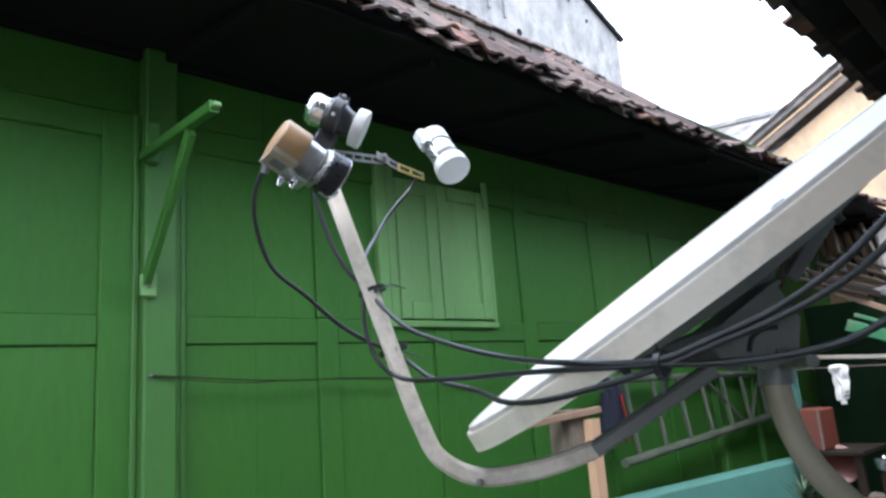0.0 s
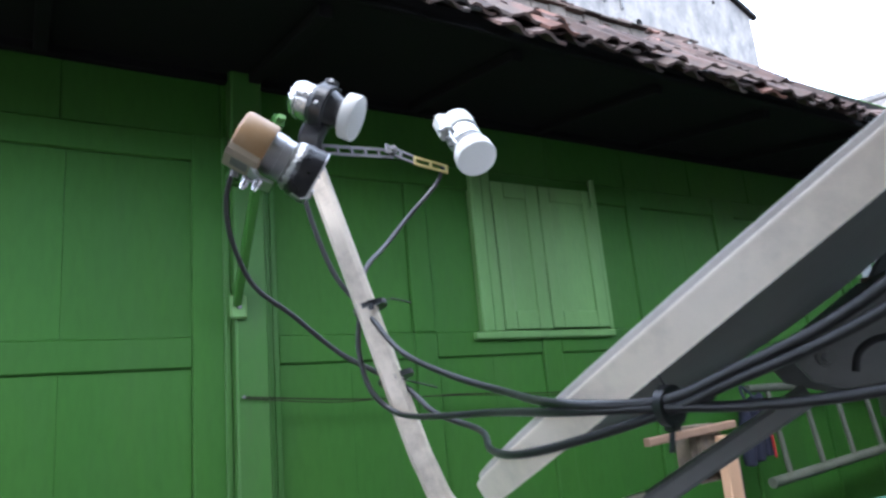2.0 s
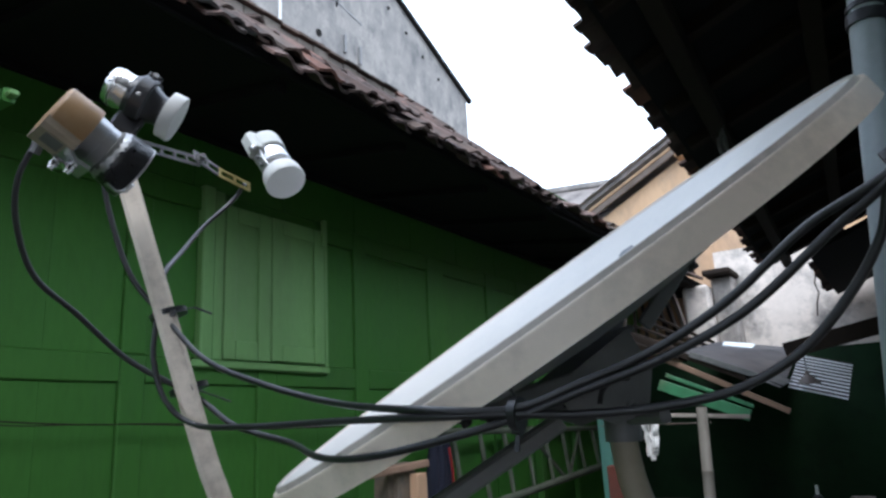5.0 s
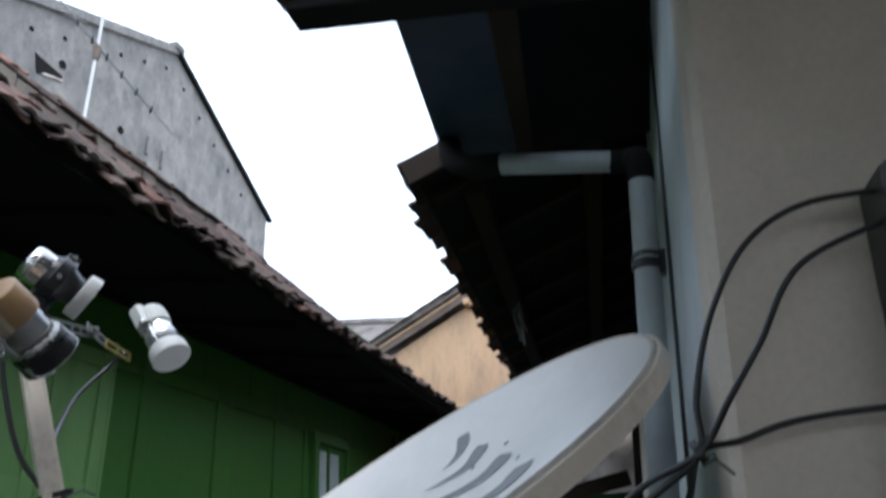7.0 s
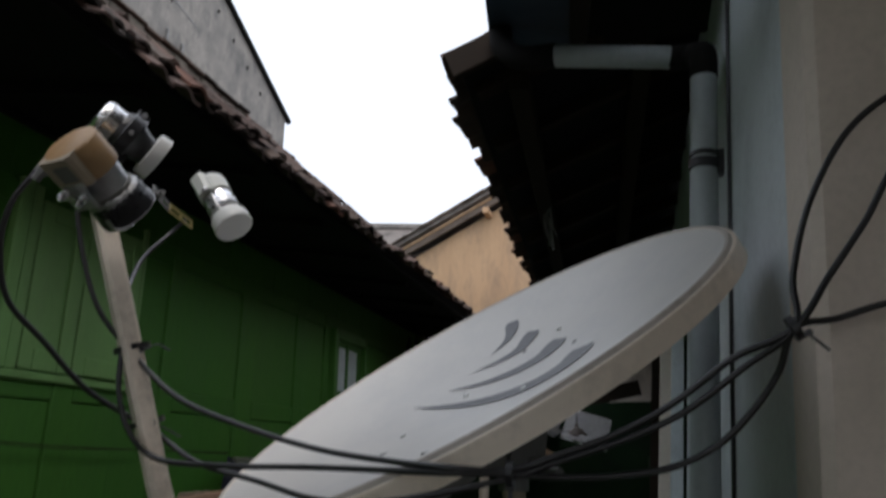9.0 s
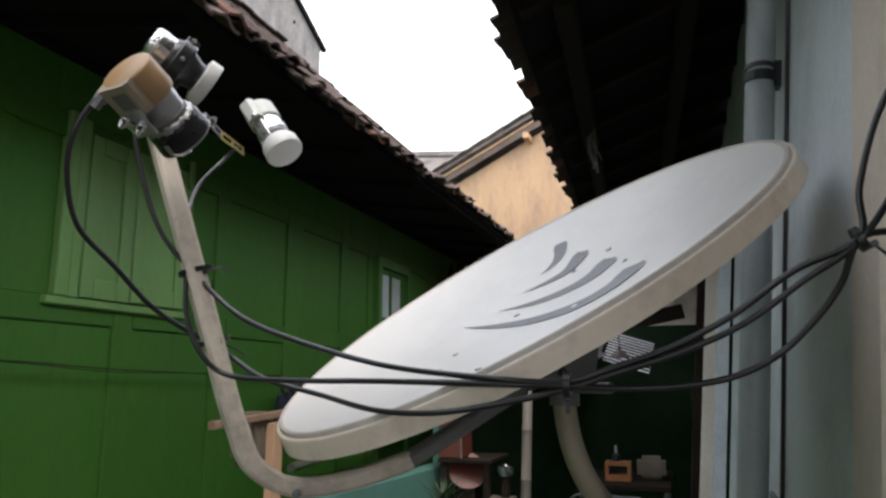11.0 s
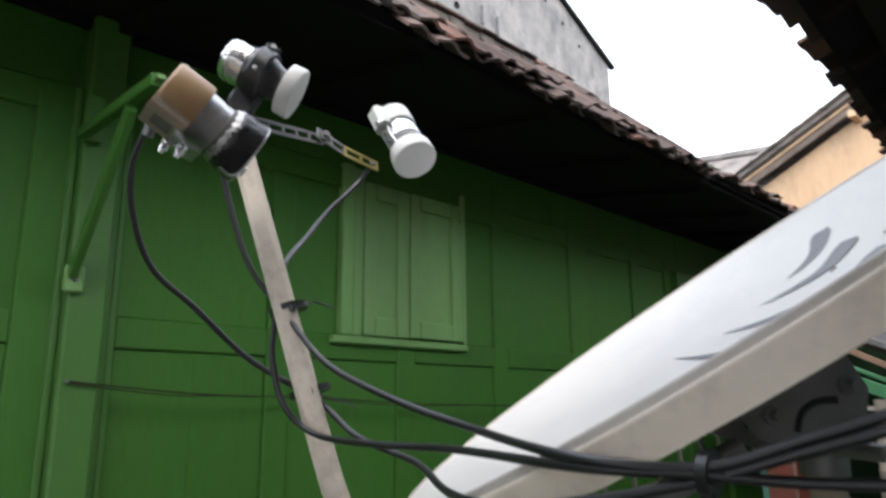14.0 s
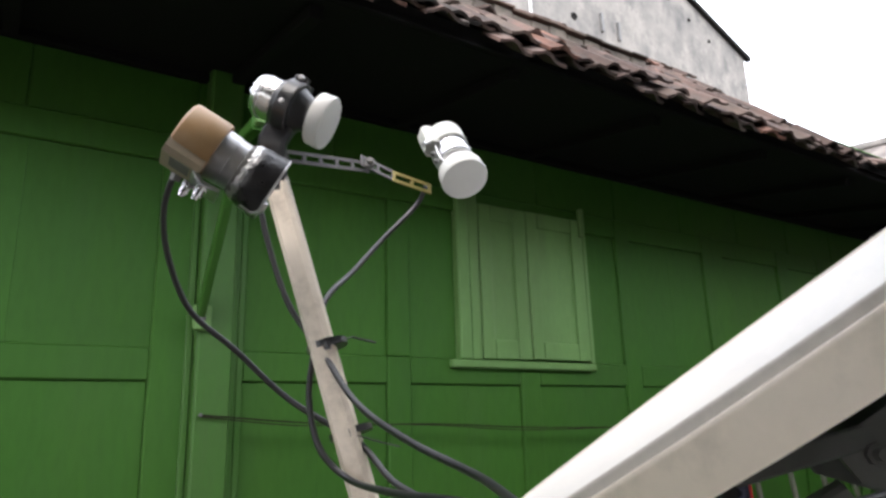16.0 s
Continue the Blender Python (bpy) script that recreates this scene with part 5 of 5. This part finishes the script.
rag = empty("torn_sheet", "torn pale plastic strip hanging from the eave", "sheet")
rr = random.Random(12)
for i in range(5):
    q = Vector((3.60 + 0.03 * i, 1.44 + 0.012 * i, 2.80))
    part("strip", sweep(spline([q, q + Vector((rr.uniform(-0.02, 0.02), rr.uniform(-0.02, 0.02), -0.08)), q + Vector((rr.uniform(-0.03, 0.03), rr.uniform(-0.03, 0.03), -0.16 - 0.05 * rr.random()))], 3), rect(0.016, 0.002, 0.0005)), DUSTY_PL, rag)
rb = empty("red_cabinet", "dull red plastic cabinet hung by the post", "cabinet")
part("case", box(6.0, 6.3, 2.86, 3.06, 0.99, 1.28, 0.01), RED, rb)
part("edge_strip", box(5.985, 5.999, 2.86, 2.875, 0.99, 1.28, 0.003), OLD_WOOD, rb)
sh = empty("shelf", "dark timber shelf under the red cabinet", "shelf")
part("board", box(6.0, 6.6, 2.62, 3.07, 0.955, 0.985, 0.004), DARK_WOOD, sh)
part("leg", box(6.02, 6.07, 2.64, 2.69, 0.0, 0.954, 0.004), DARK_WOOD, sh)
part("leg", box(6.02, 6.07, 3.0, 3.05, 0.0, 0.954, 0.004), DARK_WOOD, sh)

tw = empty("towel", "white striped towel hanging on a line", "towel")
rt = random.Random(23)
for k, (y, l) in enumerate(((2.825, 0.24), (2.805, 0.20), (2.760, 0.27), (2.735, 0.23))):
    run = [(6.30 + rt.uniform(-0.012, 0.012), y + rt.uniform(-0.012, 0.012) + (0.004 * j if k > 1 else -0.004 * j), 1.565 - l * j / 5) for j in range(6)]
    part("cloth_fold", sweep(spline([(6.315, 2.785, 1.575)] + run, 4), rect(0.014, 0.040, 0.005), up=(0, 1, 0)), WHITE_CLOTH, tw)
for z in (1.35, 1.38):
    part("stripe", box(6.280, 6.284, 2.725, 2.765, z, z + 0.012), STEEL, tw)
part("line", tube([(6.31, 3.2, 1.575), (6.31, 2.3, 1.56)], 0.004, 6), OLD_WOOD, tw)

tb = empty("work_table", "low dark work table with grey tube legs", "table")
part("top", box(6.0, 7.0, 1.25, 1.95, 0.80, 0.84, 0.006), DARK_WOOD, tb)
for x in (6.03, 6.95):
    for y in (1.29, 1.91):
        part("leg", tube([(x, y, 0), (x, y, 0.80)], 0.012, 8), STEEL, tb)
part("frame_tube", tube(spline([(5.95, 1.45, 0.55), (5.95, 1.45, 0.74), (5.95, 1.60, 0.76), (5.95, 1.95, 0.76), (5.95, 2.0, 0.60)], 5), 0.008, 8), STEEL, tb)
cr = empty("wooden_stand", "small orange-brown wooden stand with a slot", "stand")
for a, b, c, d2 in ((1.55, 1.575, 0.84, 0.985), (1.72, 1.745, 0.84, 0.985), (1.576, 1.719, 0.955, 0.985), (1.576, 1.719, 0.84, 0.885)):
    part("board", box(6.20, 6.34, a, b, c, d2, 0.003), ORANGE_WOOD, cr)
bt = empty("bottle", "dark bottle with a pale neck on the stand", "bottle")
part("glass", lathe((6.27, 1.66, 0.986), (0, 0, 1), [(0, 0), (0, 0.032), (0.045, 0.032), (0.06, 0.014), (0.062, 0)], 14), BLACK_PL, bt)
part("neck", lathe((6.27, 1.66, 1.046), (0, 0, 1), [(0, 0.012), (0.06, 0.010), (0.06, 0)], 10), GREY_PL, bt)
rough_block("sack", "dusty brown sack on the work table", "sack", (6.4, 1.40, 0.93), (0.20, 0.22, 0.17), OLD_WOOD, 9)
rough_block("crumpled_cloth", "pale crumpled cloth heap on the ground", "cloth", (6.1, 2.55, 0.62), (0.25, 0.30, 0.15), OLD_WOOD, 5)
basin = empty("basin", "brown-red plastic basin tipped on the low bench", "basin")
part("bowl", lathe((6.16, 2.86, 0.86), (-0.75, -0.25, 0.55), [(-0.09, 0.0), (-0.09, 0.09), (-0.08, 0.10), (0.03, 0.145), (0.035, 0.152), (0.04, 0.145), (-0.07, 0.09), (-0.075, 0)], 28), RED, basin)
part("rolled_rim", lathe((6.16, 2.86, 0.86), (-0.75, -0.25, 0.55), [(0.028, 0.145), (0.028, 0.158), (0.042, 0.158), (0.042, 0.145)], 28), RED, basin)
part("prop_block", box(6.08, 6.26, 2.78, 2.94, 0.541, 0.80, 0.01), DARK_WOOD, basin)
st = empty("low_bench", "dark low bench under the clutter", "bench")
part("board", box(5.95, 6.6, 2.35, 3.05, 0.50, 0.54, 0.004), DARK_WOOD, st)
for x in (5.98, 6.55):
    for y in (2.4, 3.0):
        part("leg", box(x, x + 0.04, y - 0.02, y + 0.02, 0, 0.50), DARK_WOOD, st)
pot = empty("pot", "small shiny metal pot on the shelf", "pot")
part("bowl", lathe((6.08, 2.52, 0.86), (0, 0, 1), [(0, 0), (0, 0.05), (0.03, 0.065), (0.07, 0.068), (0.075, 0.06), (0.08, 0.02), (0.095, 0.012), (0.1, 0)], 18), CHROME, pot)
part("stand", box(6.05, 6.11, 2.49, 2.55, 0.541, 0.858), DARK_WOOD, pot)

plant = empty("plant", "dark spiky shrub behind the low wall", "plant")
rnd = random.Random(4)
part("stem", tube([(5.6, 2.9, 0.0), (5.62, 2.9, 0.75)], 0.012, 6), LEAF, plant)
bm = bmesh.new()
for i in range(60):
    a, l = rnd.uniform(0, 6.28), rnd.uniform(0.12, 0.3)
    p = Vector((5.62, 2.9, rnd.uniform(0.45, 0.78)))
    d2 = Vector((math.cos(a), math.sin(a), rnd.uniform(0.2, 1.2))).normalized()
    s = d2.cross(Vector((0, 0, 1))).normalized() * 0.008
    vs = [bm.verts.new(q) for q in (p - s, p + s, p + d2 * l * 0.6 + s * 0.8, p + d2 * l, p + d2 * l * 0.6 - s * 0.8)]
    bm.faces.new(vs)
part("leaves", bm, LEAF, plant)

# ---- roof tiles, piece by piece ----
lay_tiles(roof_a, 1.0, 4.86, EY, EZ, 4.05, 4.26, 9, seed=2, over=0.08)
lay_tiles(roof_a, 1.06, 4.86, EY, EZ - 0.026, 4.05, 4.234, 1, seed=12, over=0.075)
lay_tiles(roof_b, 4.88, 8.5, EY - 0.02, EZ, 4.4, 3.95, 4, seed=3, over=0.07)
lay_tiles(roof_r, 2.42, 7.35, 1.581, 2.89, -1.6, 4.1, 4, SKEW, seed=5, shift=NEAR, rough=0.55)
lay_tiles(roof_s, 7.35, 8.95, 1.46, 2.795, -1.6, 3.985, 3, seed=6, shift=NEAR, rough=0.5)
# low mossy mortar course across the old roof
rnd = random.Random(21)
for i in range(24):
    x = 0.9 + i * 0.11
    top = 3.478 + rnd.uniform(-0.006, 0.008)
    obj("mortar_course", box(x, x + 0.1095, 3.12 + rnd.uniform(-0.006, 0.006), 3.22, 3.36, top, 0.006), MORTAR, roof_a)
    obj("coping", box(x + rnd.uniform(-0.02, 0.0), x + 0.108, 3.105 + rnd.uniform(-0.008, 0.008), 3.23, top + 0.001, top + 0.012 + rnd.uniform(0, 0.006), 0.003), TILE_OLD, roof_a)
# broken tile ends along the porch eave, two courses deep
rnd = random.Random(8)
for course in (0, 1):
    for i in range(12):
        k = i / 11
        tip = Vector((1.30 - 0.09 * k, 1.455 + 0.06 * math.sin(math.pi * min(1.0, k * 1.25)) - 0.12 * k - 0.045 * course + rnd.uniform(-0.02, 0.015), 2.56 + 0.18 * k + 0.035 * course + rnd.uniform(-0.006, 0.006)))
        root = tip + Vector((-0.01 + rnd.uniform(-0.03, 0.03), -0.24, 0.05))
        w = rnd.uniform(0.030, 0.044)
        arc = [(w * math.cos(a), 0.5 * w * math.sin(a)) for a in (0, 0.6, 1.2, 1.94, 2.54, 3.14)]
        obj("eave_tile", sweep([root, tip], arc), TILE_OLD, roof_n)
